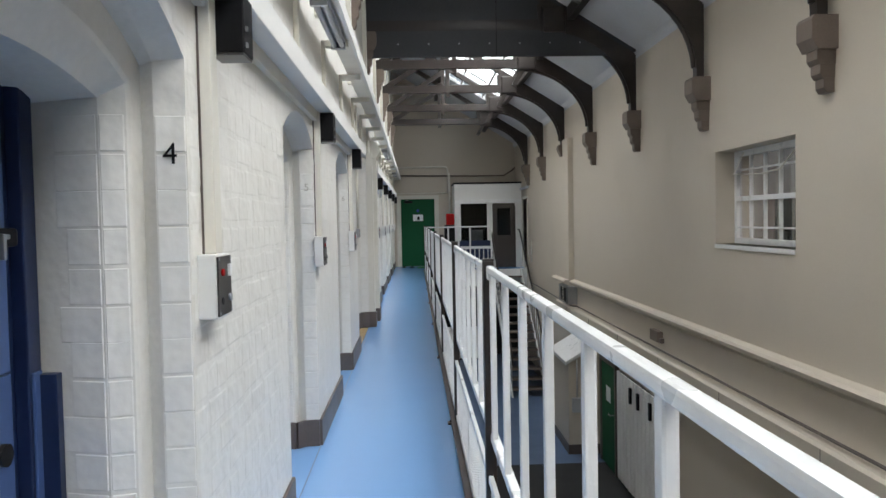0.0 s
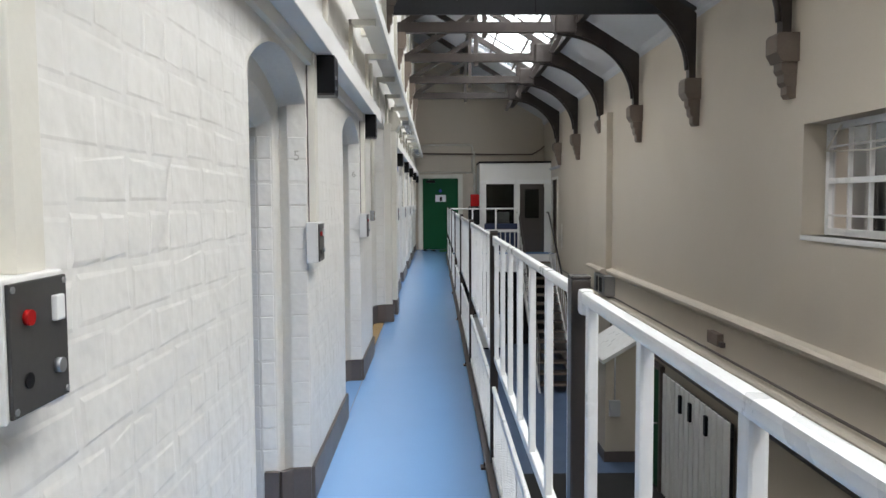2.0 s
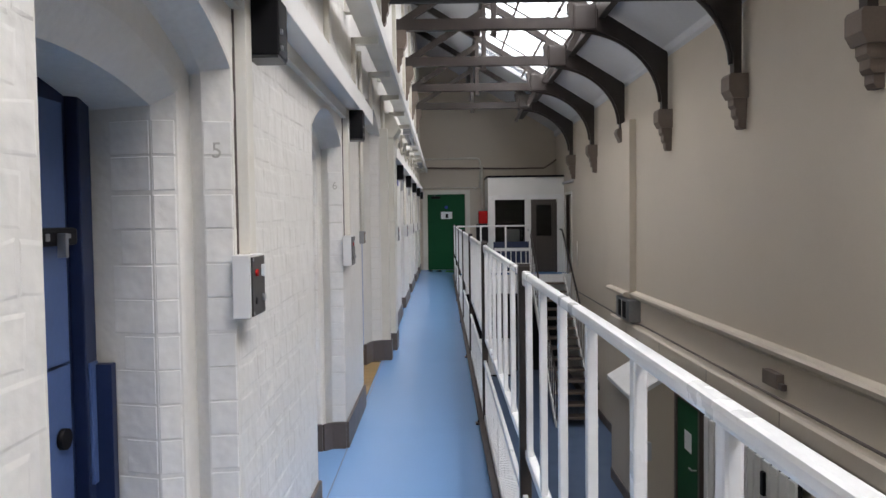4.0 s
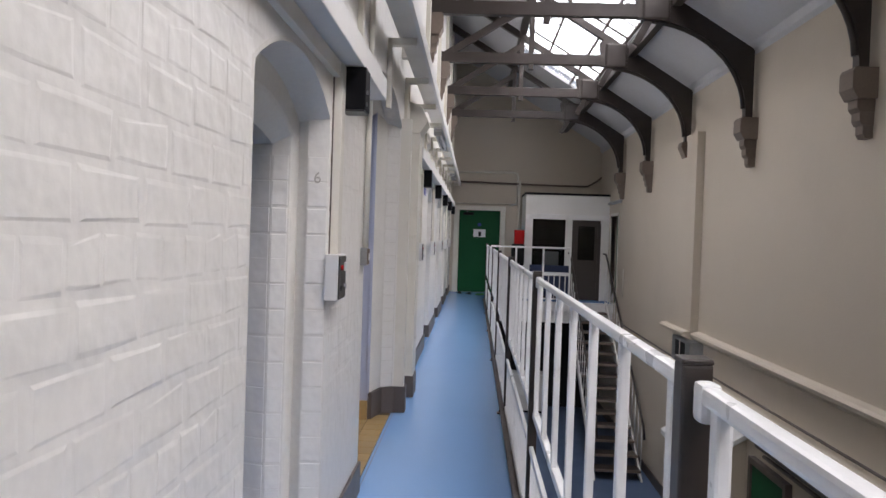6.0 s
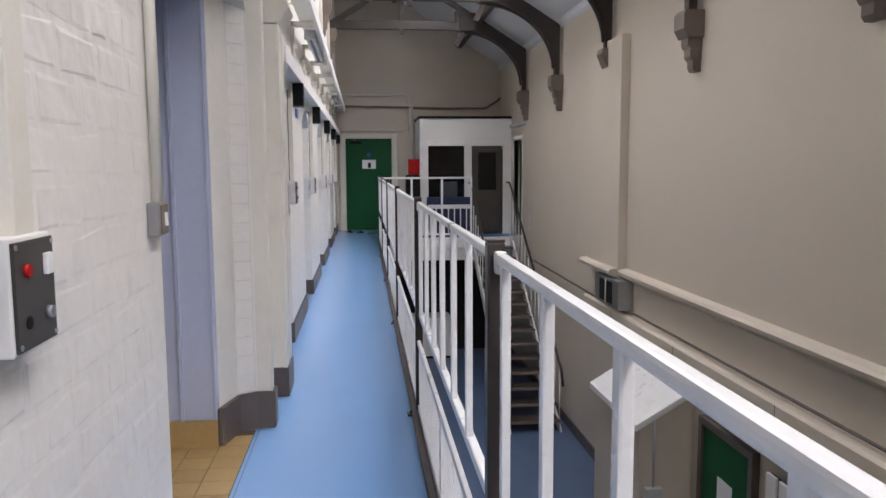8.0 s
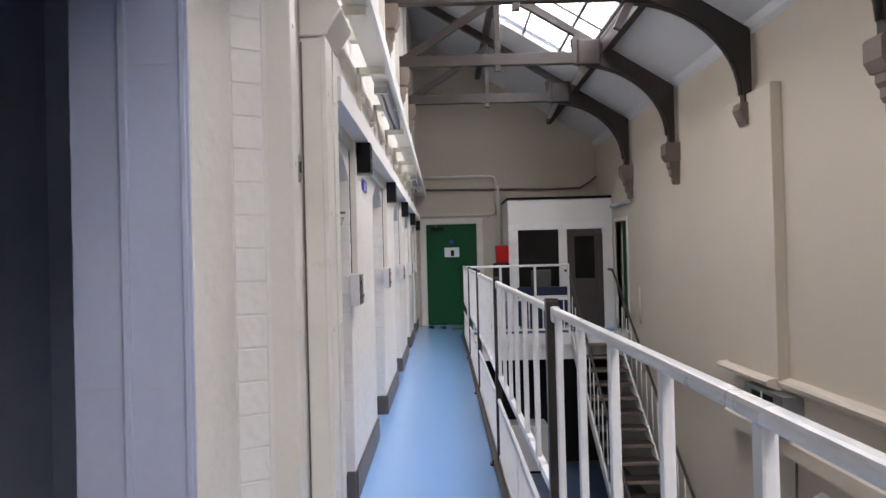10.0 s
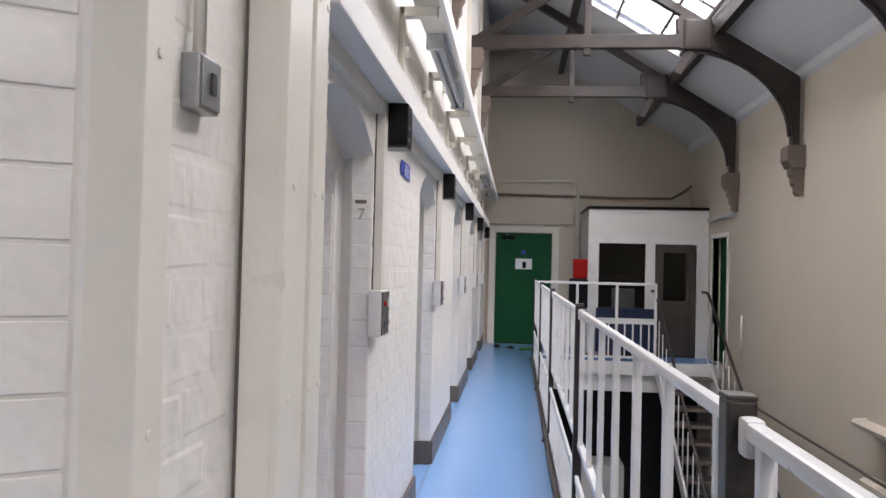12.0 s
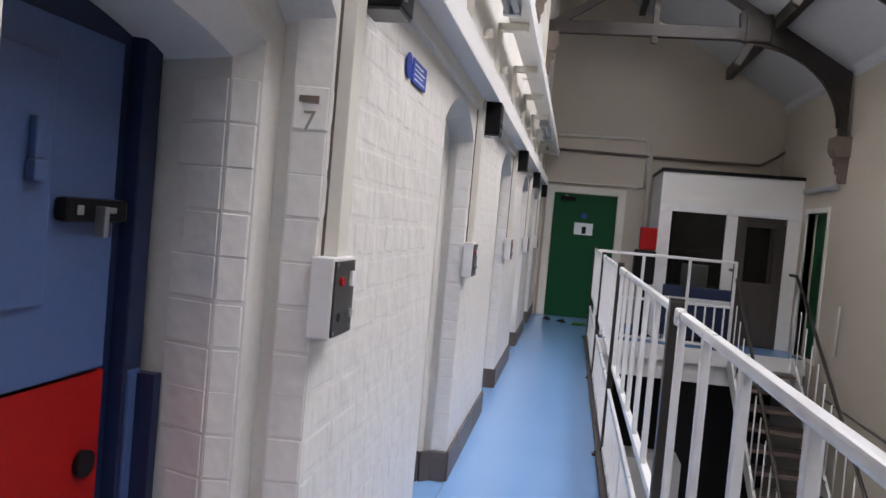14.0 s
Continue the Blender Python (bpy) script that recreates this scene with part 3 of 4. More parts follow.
for k in range(cols):
    for z0, z1 in ((0.06, 0.44), (0.49, hh - 0.06)):
        o = part("pane", boxes((fx + 0.032, fx + 0.037, -hw + 0.06 + cw * k, -hw + 0.06 + cw * (k + 1), z0, z1)), M_FROST if not (k < 3 and z0 < 0.3) else M_CLEAR, win)
        o.visible_shadow = False
part("window_sill", boxes((-0.015, fx, -hw, hw, -0.045, 0.0), bevel=0.006), M_WHITE2, win)
part("stay_cord", tube([(fx - 0.02, -hw + 0.25, hh - 0.04), (fx - 0.06, -hw + 0.55, hh - 0.25), (fx - 0.05, 0.1, hh - 0.27), (fx - 0.05, hw - 0.1, hh - 0.24), (fx - 0.02, hw - 0.28, hh - 0.03)], 0.008, 6), M_TRIM, win)
for k in range(6):
    y = -hw + 2 * hw * (k + 0.5) / 6
    part("security_bar", tube([(0.34, y, -0.02), (0.34, y, hh + 0.02)], 0.012, 6), M_TRIM, win)
out = thing("neighbour_building", (7.5, 8, -3), "pale brick building seen through obscured glass", "building")
part("wall", boxes((0, 0.3, 8.4, 18, 0, 6.2)), M_OUT, out)
part("roof", prism([(-0.3, 6.2), (0.6, 6.2), (0.6, 7.0)], "y", 8.2, 18.2), M_CORBEL, out)

# ---- end wall: green door, pipes ----
gd = thing("door_1", (-0.02, YE, 0), "green painted flush door with paper notice", "door", kind="structure")
part("leaf", boxes((-0.52, 0.52, -0.05, -0.01, 0.01, 2.1), bevel=0.004), M_GREEN, gd)
part("frame", boxes((-0.66, -0.53, -0.08, 0, 0, 2.22), (0.53, 0.66, -0.08, 0, 0, 2.22), (-0.53, 0.53, -0.08, 0, 2.11, 2.22), bevel=0.006), M_TRIM, gd)
part("notice", boxes((-0.15, 0.16, -0.054, -0.051, 1.42, 1.62)), M_PAPER, gd, "white paper notice with dark figure")
part("notice_mark", boxes((-0.02, 0.05, -0.056, -0.0545, 1.44, 1.56)), M_BLACK, gd)
part("badge", tube([(0.0, -0.051, 1.74), (0.0, -0.055, 1.74)], 0.045, 14), M_SIGNB, gd, "small blue round sign")
part("closer", boxes((-0.42, -0.16, -0.11, -0.05, 1.98, 2.05), bevel=0.008), M_BLACK, gd, "black door closer")
part("closer_arm", boxes((-0.34, -0.30, -0.2, -0.06, 2.06, 2.08)), M_STEEL, gd)
part("handle", tube([(0.44, -0.05, 1.0), (0.44, -0.1, 1.0), (0.34, -0.1, 1.0)], 0.01, 8), M_STEEL, gd)


def pipe(path, r, label, m=M_TRIM):
    return tagged(part("pipe", tube(path, r, 10), m), label, "pipe")


pipe([(-0.76, YE - 0.04, 3.08), (0.82, YE - 0.04, 3.1), (0.9, YE - 0.04, 3.07), (0.93, YE - 0.04, 2.98), (0.93, YE - 0.04, 2.3), (0.75, YE - 0.04, 2.25)], 0.03, "cream painted pipe bending down the end wall")
pipe([(-0.76, YE - 0.05, 2.84), (1.8, YE - 0.05, 2.80), (2.7, YE - 0.05, 2.80), (2.95, YE - 0.06, 2.95), (XR - 0.03, YE - 0.2, 3.02)], 0.024, "brown grey conduit across the end wall", M_CORBEL)
pipe([(0.98, YE - 0.06, 0.2), (0.98, YE - 0.06, 2.9)], 0.03, "cream painted riser pipe beside the door")
pipe([(-0.72, YE - 0.04, 2.28), (0.95, YE - 0.04, 2.29)], 0.014, "thin cream conduit above the door")

# ---- booth on the landing ----
booth = thing("office_booth", (0, 22.3, 0), "white glazed office booth on the landing, inside coloured black for shade", "booth")
part("fascia", boxes((1.06, XR, 0.0, 0.05, 2.0, 2.48), bevel=0.006), M_WHITE2, booth)
part("head_frame", boxes((1.2, XR, -0.02, 0.0, 1.9, 2.02), bevel=0.004), M_WHITE, booth)
part("roof_edge", boxes((1.04, XR, -0.03, YE - 22.31, 2.48, 2.53), bevel=0.006), M_BLACK, booth, "dark roof edge")
part("side_wall", boxes((1.06, 1.11, 0.05, YE - 22.31, 0, 2.48)), M_WHITE2, booth)
part("corner_post", boxes((1.06, 1.24, -0.01, 0.05, 0, 2.0), bevel=0.005), M_WHITE, booth)
part("end_post", boxes((2.86, XR, -0.01, 0.08, 0, 1.9), bevel=0.005), M_WHITE2, booth)
part("mullion", boxes((2.02, 2.18, 0.0, 0.06, 0, 1.9), bevel=0.005), M_WHITE2, booth)
part("apron", boxes((1.24, 2.02, 0.01, 0.05, 0, 0.75), bevel=0.004), M_DOORGREY, booth)
part("booth_door_frame", boxes((2.18, 2.26, 0.0, 0.05, 0, 1.9), (2.26, 2.84, 0.0, 0.05, 1.82, 1.9), (2.78, 2.86, 0.0, 0.05, 0, 1.82), bevel=0.004), M_DOORGREY, booth)
bd = part("booth_door", boxes((2.26, 2.32, 0.01, 0.05, 0.02, 1.82), (2.72, 2.78, 0.01, 0.05, 0.02, 1.82), (2.32, 2.72, 0.01, 0.05, 0.02, 0.95), (2.32, 2.72, 0.01, 0.05, 1.76, 1.82), bevel=0.004), M_DOORGREY, booth, "grey brown half glazed door")
part("pane", boxes((2.32, 2.72, 0.027, 0.033, 0.95, 1.76)), M_CLEAR, bd)
part("pane", boxes((1.24, 2.02, 0.027, 0.033, 0.75, 1.9)), M_CLEAR, booth)
# inner floor and back sheet are black to give the unlit inside
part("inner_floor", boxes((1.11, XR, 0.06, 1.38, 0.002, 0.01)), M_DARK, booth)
part("inner_shelf", boxes((1.15, 2.9, 1.05, 1.36, 0.72, 0.76), (1.2, 2.0, 1.1, 1.34, 1.3, 1.33)), M_DOORGREY, booth)
part("shade_backing", boxes((1.11, 2.98, 1.36, 1.385, 0.02, 2.45)), M_DARK, booth, "back sheet coloured black for the dim booth inside")
chair = thing("office_chair", (1.75, 22.75, 0), "dark office chair with pale back inside the booth", "chair")
part("seat", boxes((-0.22, 0.22, -0.2, 0.2, 0.44, 0.5), bevel=0.02), M_BLACK, chair)
part("backrest", boxes((-0.2, 0.2, 0.2, 0.26, 0.65, 1.12), bevel=0.025), M_TUBE, chair)
part("stem", tube([(0, 0, 0.03), (0, 0, 0.44)], 0.03), M_BLACK, chair)
part("foot_base", boxes((-0.25, 0.25, -0.03, 0.03, 0.0, 0.05), (-0.03, 0.03, -0.25, 0.25, 0.0, 0.05), bevel=0.01), M_BLACK, chair)
rd = thing("door_2", (XR, (RD[0] + RD[1]) / 2, 0), "dark green side door with cream frame beside the booth", "door", kind="structure")
part("leaf", boxes((0.12, 0.16, -0.42, 0.42, 0.0, 2.0), bevel=0.004), M_GREEN, rd)
part("frame", boxes((-0.02, 0.10, -0.50, -0.425, 0, 2.07), (-0.02, 0.10, 0.425, 0.50, 0, 2.07), (-0.02, 0.10, -0.42, 0.42, 2.0, 2.07), bevel=0.005), M_TRIM, rd)
part("handle", tube([(0.12, -0.3, 1.0), (0.06, -0.3, 1.0), (0.06, -0.2, 1.0)], 0.01, 8), M_BRASS, rd)
tl = thing("strip_light", (XR, 21.45, 2.3), "grey fluorescent strip light on the wall, unlit", "strip light")
part("batten", boxes((-0.06, 0, -0.6, 0.6, -0.025, 0.045), bevel=0.008), M_TUBE, tl)
part("diffuser", tube([(-0.07, -0.58, 0.0), (-0.07, 0.58, 0.0)], 0.03, 10), M_TUBE, tl)

# ---- walkway railing ----
RX = 0.155
POSTS = [-7.0, -4.5, -2.0, 0.53, 3.03, 5.40, 7.93, 10.46, 13.08, 15.75, 18.4, 21.36]


def post_bm():
    return boxes((-0.024, 0.018, -0.022, 0.022, -0.2, 1.275), bevel=0.004)


post_mesh = mesh_of("post", post_bm(), M_BROWN)
cap_mesh = mesh_of("cap", boxes((-0.0245, 0.0185, -0.0225, 0.0225, 1.275, 1.283), bevel=0.003), M_BROWN)


def mesh_panel(length):
    """Diamond wire mesh between two rails."""
    bm = bmesh.new()
    z0, z1, s = 0.07, 0.43, 0.035
    r = 0.0018
    n = int((length + (z1 - z0)) / s)
    for k in range(n):
        for flip in (0, 1):
            a = k * s - (z1 - z0)
            y0, y1 = max(0, a), min(length, a + (z1 - z0))
            if y1 - y0 < 0.01:
                continue
            za, zb = z0 + (y0 - a), z0 + (y1 - a)
            if flip:
                y0, y1 = length - y0, length - y1
            for dx in (0.0,):
                vs = [bm.verts.new(p) for p in ((dx, y0, za - r), (dx, y1, zb - r), (dx, y1, zb + r), (dx, y0, za + r))]
                ws = [bm.verts.new((p.co.x + 0.003, p.co.y, p.co.z)) for p in vs]
                bm.faces.new(vs)
                bm.faces.new(ws[::-1])
                bm.faces.new((vs[2], vs[3], ws[3], ws[2]))
                bm.faces.new((vs[0], vs[1], ws[1], ws[0]))
    return bm


for k, y in enumerate(POSTS):
    p = thing("railing_post", (RX, y, 0), "dark brown square steel railing post", "railing post", "railing posts")
    for nm, me in (("post", post_mesh), ("cap", cap_mesh)):
        o = new(nm, me)
        o.parent = p
    part("fixing_foot", boxes((-0.075, -0.02, -0.03, 0.03, 0.0, 0.012), (-0.06, -0.045, -0.008, 0.008, 0.012, 0.03), bevel=0.003), M_BROWN, p)
for a, b in zip(POSTS, POSTS[1:]):
    L = b - a - 0.06
    r = thing("railing", (RX, a + 0.03, 0), "white steel railing panel with round handrail and wire mesh below", "railing", "railing panels")
    rail = part("handrail", boxes((-0.011, 0.014, 0.0, L, 1.230, 1.254), bevel=0.007), M_WHITE, r, "chipped white handrail")
    part("end_bracket", boxes((-0.013, 0.016, 0.0, 0.04, 1.205, 1.258), bevel=0.009), M_WHITE, rail)
    part("end_bracket", boxes((-0.013, 0.016, L - 0.04, L, 1.205, 1.258), bevel=0.009), M_WHITE, rail)
    part("lower_rail", boxes((-0.006, 0.024, 0.0, L, 0.585, 0.62), bevel=0.006), M_WHITE, r)
    n = round(L / 0.35)
    bal = mesh_of("baluster", boxes((-0.008, 0.014, -0.014, 0.014, 0.61, 1.235), bevel=0.005), M_WHITE)
    for i in range(n):
        o = new("baluster", bal)
        o.parent, o.location = r, (0, 0.075 + (L - 0.15) * i / (n - 1), 0)
    part("mesh_top_rail", boxes((-0.016, 0.004, -0.004, L + 0.004, 0.425, 0.455), bevel=0.005), M_WHITE, r)
    part("mesh_bottom_rail", boxes((-0.016, 0.004, -0.004, L + 0.004, 0.04, 0.07), bevel=0.005), M_WHITE, r)
    me = part("wire_mesh", mesh_panel(L), M_WHITE, r)
    me.location.x = -0.008
    part("mesh_stay", boxes((-0.012, 0.0, L / 2 - 0.008, L / 2 + 0.008, 0.05, 0.44)), M_WHITE, r)

lr = thing("landing_railing", (0.2, 21.43, 0), "white steel landing railing", "railing", "railing panels")
part("handrail", boxes((0.0, 1.86, -0.02, 0.02, 1.21, 1.25), bevel=0.01), M_WHITE, lr)
part("mid_rail", boxes((0.0, 1.86, -0.018, 0.018, 0.6, 0.635), bevel=0.006), M_WHITE, lr)
part("lower_rail", boxes((0.0, 1.86, -0.018, 0.018, 0.06, 0.095), bevel=0.006), M_WHITE, lr)
for x in (0.02, 0.62, 1.24, 1.84):
    part("stanchion", boxes((x - 0.02, x + 0.02, -0.02, 0.02, 0.0, 1.22), bevel=0.006), M_WHITE, lr)
bal = mesh_of("baluster", boxes((-0.011, 0.011, -0.011, 0.011, 0.09, 0.61)), M_WHITE)
for i in range(14):
    o = new("baluster", bal)
    o.parent, o.location = lr, (0.12 + 0.125 * i, 0, 0)

# ---- stairs down from the landing ----
SX0, SX1, N = 2.08, 2.86, 15
SY1, SY0 = 21.42, 17.35
stair = thing("staircase", (0, 0, 0), "open steel staircase with dark treads and white balusters", "staircase")
rise, go = -G / N, (SY1 - SY0) / (N - 1)
for k in range(N - 1):
    z = G + rise * (k + 1)
    part("tread", boxes((SX0, SX1, SY0 + go * k, SY0 + go * k + go + 0.03, z - 0.035, z), bevel=0.006), M_BROWN, stair)
    part("nosing", boxes((SX0, SX1, SY0 + go * k - 0.006, SY0 + go * k + 0.02, z - 0.038, z + 0.004)), M_CORBEL, stair)
for x in (SX0 - 0.03, SX1):
    part("stringer", prism([(SY0 - 0.05, G), (SY0 + 0.2, G), (SY1, -0.22), (SY1, 0.03), (SY1 - 0.06, 0.03)], "x", x, x + 0.03), M_WHITE2, stair)
for x in (SX0 - 0.015, SX1 + 0.015):
    pth = [(x, SY0 - 0.1, G + 0.75), (x, SY0, G + 0.98), (x, SY1 - 0.1, 0.95), (x, SY1 + 0.2, 1.12), (x, SY1 + 0.5, 1.12)]
    part("stair_handrail", tube(pth, 0.022, 8), M_BROWN, stair, "dark brown handrail")
    for k in range(N):
        y = SY0 + go * k + 0.1
        z = G + rise * (k + 0.6)
        part("stair_baluster", tube([(x, y, z), (x, y, z + 0.92)], 0.009, 6), M_WHITE, stair)

# ---- wiring and fittings along the left wall ----
SWITCH_Y = [-2.58, -0.05, 2.55, 5.10, 7.555, 12.53, 14.96, 17.5, 20.0, 22.5]


def build_switch():
    t = thing("call_panel", (XL, 0, 0), "white wall box with dark plate, red lamp and white rocker switch", "control box", "cell control boxes")
    part("back_box", boxes((0, 0.055, -0.16, 0.0, 1.155, 1.345), bevel=0.004), M_WHITE2, t)
    plate = part("face_plate", boxes((0.0552, 0.061, -0.155, -0.006, 1.161, 1.338), bevel=0.002), M_PLATE, t, "dark face plate")
    part("red_lamp", tube([(0.06, -0.115, 1.29), (0.068, -0.115, 1.29)], 0.011, 12), M_RED, plate, "red indicator lamp")
    part("rocker", boxes((0.061, 0.07, -0.052, -0.028, 1.275, 1.312), bevel=0.003), M_WHITE, plate)
    part("key_switch", tube([(0.06, -0.04, 1.21), (0.07, -0.04, 1.21)], 0.011, 12), M_STEEL, plate)
    part("buzzer", tube([(0.06, -0.115, 1.205), (0.063, -0.115, 1.205)], 0.011, 12), M_BLACK, plate)
    for yy in (-0.147, -0.014):
        for zz in (1.17, 1.33):
            part("screw", tube([(0.06, yy, zz), (0.063, yy, zz)], 0.005, 6), M_STEEL, plate)
    return t


def build_conduit():
    t = thing("cable_trunking", (XL, 0, 0), "cream vertical cable trunking on painted brick", "cable trunking", "vertical trunking")
    part("trunk", boxes((0.0, 0.04, -0.095, -0.02, 1.345, 2.14), bevel=0.003), M_TRIM, t)
    part("gap", boxes((0.0, 0.007, -0.0985, -0.0955, 1.345, 2.14)), M_KICK, t)
    return t


def build_lamp():
    t = thing("box_lamp", (XL, 0, 0), "black metal box lamp under the wall trunking", "box lamp", "box lamps")
    part("body", boxes((0.02, 0.125, -0.02, 0.11, 1.962, 2.142), bevel=0.005), M_BLACK, t)
    part("base_plate", boxes((0.024, 0.121, -0.016, 0.106, 1.953, 1.962), bevel=0.002), M_PLATE, t)
    part("back_plate", boxes((0.0, 0.02, -0.015, 0.105, 1.965, 2.14)), M_TRIM, t)
    for zz in (1.98, 2.03):
        part("clip", boxes((0.125, 0.132, 0.0, 0.012, zz, zz + 0.015)), M_STEEL, t)
    return t


sw, cd, lp = build_switch(), build_conduit(), build_lamp()
for ob in (sw, cd, lp):
    ob.location.y = SWITCH_Y[0]
for y in SWITCH_Y[1:]:
    for ob in (sw, cd, lp):
        copy_thing(ob, Matrix.Translation((XL, y, 0)))
structure("wall_trunking", boxes((XL, XL + 0.115, YB, 8.35, 2.145, 2.255), (XL, XL + 0.115, 11.3, YE - 0.9, 2.145, 2.255), bevel=0.006), M_WHITE2, "white boxed cable trunking above the doorways", "trunking")
structure("wall_trunking_strip", boxes((XL, XL + 0.03, YB, 8.35, 2.08, 2.143), (XL, XL + 0.03, 11.3, YE - 0.9, 2.08, 2.143), bevel=0.004), M_TRIM, "cream backing strip under the trunking", "trunking")
pipe([(XL + 0.02, 8.395, 1.357), (XL + 0.02, 8.395, 2.7)], 0.016, "cream conduit dropping to a switch box")
pipe([(XL + 0.02, 10.65, 1.82), (XL + 0.02, 10.65, 2.7)], 0.012, "cream conduit dropping to a grey box")


def wall_box(y0, z0, w, h, m, plate_m, label):
    t = thing("switch_box", (XL, y0, z0), label, "switch box")
    part("body", boxes((0, 0.036, 0, w, 0, h), bevel=0.005), m, t)
    part("plate", boxes((0.036, 0.04, 0.006, w - 0.006, 0.006, h - 0.006), bevel=0.0015), plate_m, t)
    part("rocker", boxes((0.04, 0.046, w * 0.4, w * 0.62, h * 0.3, h * 0.7), bevel=0.002), M_PLATE if plate_m is M_STEEL else M_WHITE, t)


wall_box(8.345, 1.262, 0.085, 0.095, M_STEEL, M_CORBEL, "galvanised metal light switch on painted brick")
wall_box(10.62, 1.72, 0.09, 0.10, M_STEEL, M_STEEL, "small grey switch box on painted brick")

# overhead cable ledge with its brackets
led = thing("cable_ledge", (0, 0, 0), "cream overhead ledge on brackets along the wall", "ledge", kind="structure")
y = YB
while y < YE - 0.4:
    y2 = min(y + 1.235, YE - 0.1)
    part("shelf_board", boxes((XL + 0.075, XL + 0.205, y + 0.004, y2 - 0.004, 2.72, 2.765), bevel=0.004), M_TRIM, led)
    part("bracket", boxes((XL, XL + 0.19, y - 0.03, y + 0.03, 2.67, 2.72), (XL, XL + 0.03, y - 0.03, y + 0.03, 2.26, 2.72), bevel=0.006), M_TRIM, led)
    y = y2
part("edge_lip", boxes((XL + 0.205, XL + 0.23, YB, YE - 0.1, 2.70, 2.80), bevel=0.004), M_WHITE2, led)
for y0, y1 in ((1.9, 3.3), (4.4, 5.5), (13.4, 15.0), (19.5, 20.7)):
    t = thing("fluorescent_fitting", (XL + 0.13, y0, 2.66), "grey twin fluorescent fitting under the ledge, unlit", "strip light", "ledge lights")
    for dx in (-0.025, 0.025):
        part("lamp_tube", tube([(dx, 0.04, 0), (dx, y1 - y0 - 0.04, 0)], 0.018, 10), M_TUBE, t)
    part("gear_tray", boxes((-0.05, 0.05, 0, y1 - y0, 0.02, 0.06), bevel=0.005), M_TUBE, t)
    for yy in (0.02, y1 - y0 - 0.02):
        part("end_cap", boxes((-0.05, 0.05, yy - 0.02, yy + 0.02, -0.025, 0.022), bevel=0.005), M_STEEL, t)
bulk = tagged(part("conduit_fitting", tube([(0, 0, 0), (0.05, 0, 0)], 0.025, 10), M_TRIM), "cream conduit fitting on the wall under the ledge", "conduit fitting", "conduit fittings")
bulk.matrix_basis = Matrix.Translation((XL, 13.0, 2.5))
for k in range(9):
    copy_thing(bulk, Matrix.Translation((XL, 13.9 + k * 0.95, 2.5)))
# tall cream timbers on the wall between trunking and ledge
for k in range(11):
    structure("wall_batten", boxes((XL, XL + 0.05, -2.2 + 2.47 * k, -2.12 + 2.47 * k, 2.8, 5.6), bevel=0.004), M_TRIM, "cream vertical batten on the upper wall", "batten")

# ---- cell doors ----
def cell_door(y0, y1, lower, label):
    c = (y0 + y1) / 2
    t = thing("cell_door", (XL - 0.44, c, 0), label, "cell door", "cell doors")
    w = (y1 - y0) / 2
    part("frame", prism([(yy - c, zz) for yy, zz in arch_points(y0, y1, SPRING, RISE, -0.01)], "x", -0.06, -0.01), M_NAVY, t)
    part("frame_post", boxes((-0.01, 0.03, w - 0.10, w - 0.03, 0, SPRING - 0.03), (-0.01, 0.03, -w + 0.03, -w + 0.10, 0, SPRING - 0.03), bevel=0.005), M_NAVY, t)
    part("leaf", boxes((-0.01, 0.015, -w + 0.11, w - 0.16, 1.06, 1.78), bevel=0.004), M_CELL, t)
    part("lower_leaf", boxes((-0.01, 0.005, -w + 0.11, w - 0.14, 0.03, 1.05), bevel=0.004), lower, t)
    hatch = part("hatch", boxes((0.015, 0.028, -0.22, 0.12, 1.22, 1.7), bevel=0.005), M_CELL, t)
    part("hatch_latch", boxes((0.028, 0.045, 0.05, 0.075, 1.5, 1.58), (0.028, 0.05, 0.045, 0.085, 1.46, 1.5), bevel=0.004), M_CELL, hatch)
    b = part("bolt", boxes((0.015, 0.045, w - 0.36, w - 0.15, 1.385, 1.435), bevel=0.012), M_BLACK, t, "black lock bolt")
    part("bolt_knob", boxes((0.045, 0.07, w - 0.27, w - 0.255, 1.355, 1.42), (0.045, 0.05, w - 0.33, w - 0.31, 1.40, 1.42), (0.045, 0.05, w - 0.24, w - 0.20, 1.405, 1.418), bevel=0.003), M_STEEL, b)
    part("strike_plate", boxes((0.03, 0.04, w - 0.09, w - 0.045, 0.68, 1.04), bevel=0.004), M_CELL, t)
    part("key_escutcheon", tube([(0.0, w - 0.2, 0.85), (0.02, w - 0.2, 0.85)], 0.03, 12), M_BLACK, t)
    part("lock_keep", boxes((0.0, 0.085, w - 0.062, w - 0.03, 0.62, 1.03), bevel=0.002), M_NAVY, t, "dark blue lock keep set in the reveal")


for k, (y0, y1) in enumerate(DOORS):
    cell_door(y0, y1, M_RED if k == 5 else M_CELL, "blue steel cell door with black bolt and red lower panel" if k == 5 else "blue steel cell door with black bolt")
for text, k, m in (("4", 2, M_BLACK), ("5", 3, M_FADED), ("6", 4, M_FADED), ("7", 5, M_WORN)):
    y1 = DOORS[k][1]
    n = lettering(text, 0.085 if text == "4" else 0.066, pose(XL - 0.043, y1 - 0.0135, 1.605 if text == "4" else 1.635, 90, 0, 0), m, "cell_number")
    tagged(n, "painted cell number " + text + " on the white jamb", "number", "cell numbers")
tagged(part("number_plate", boxes((XL - 0.07, XL - 0.022, 12.3945, 12.3965, 1.70, 1.715)), M_CORBEL), "small worn label strip above the cell number", "label")

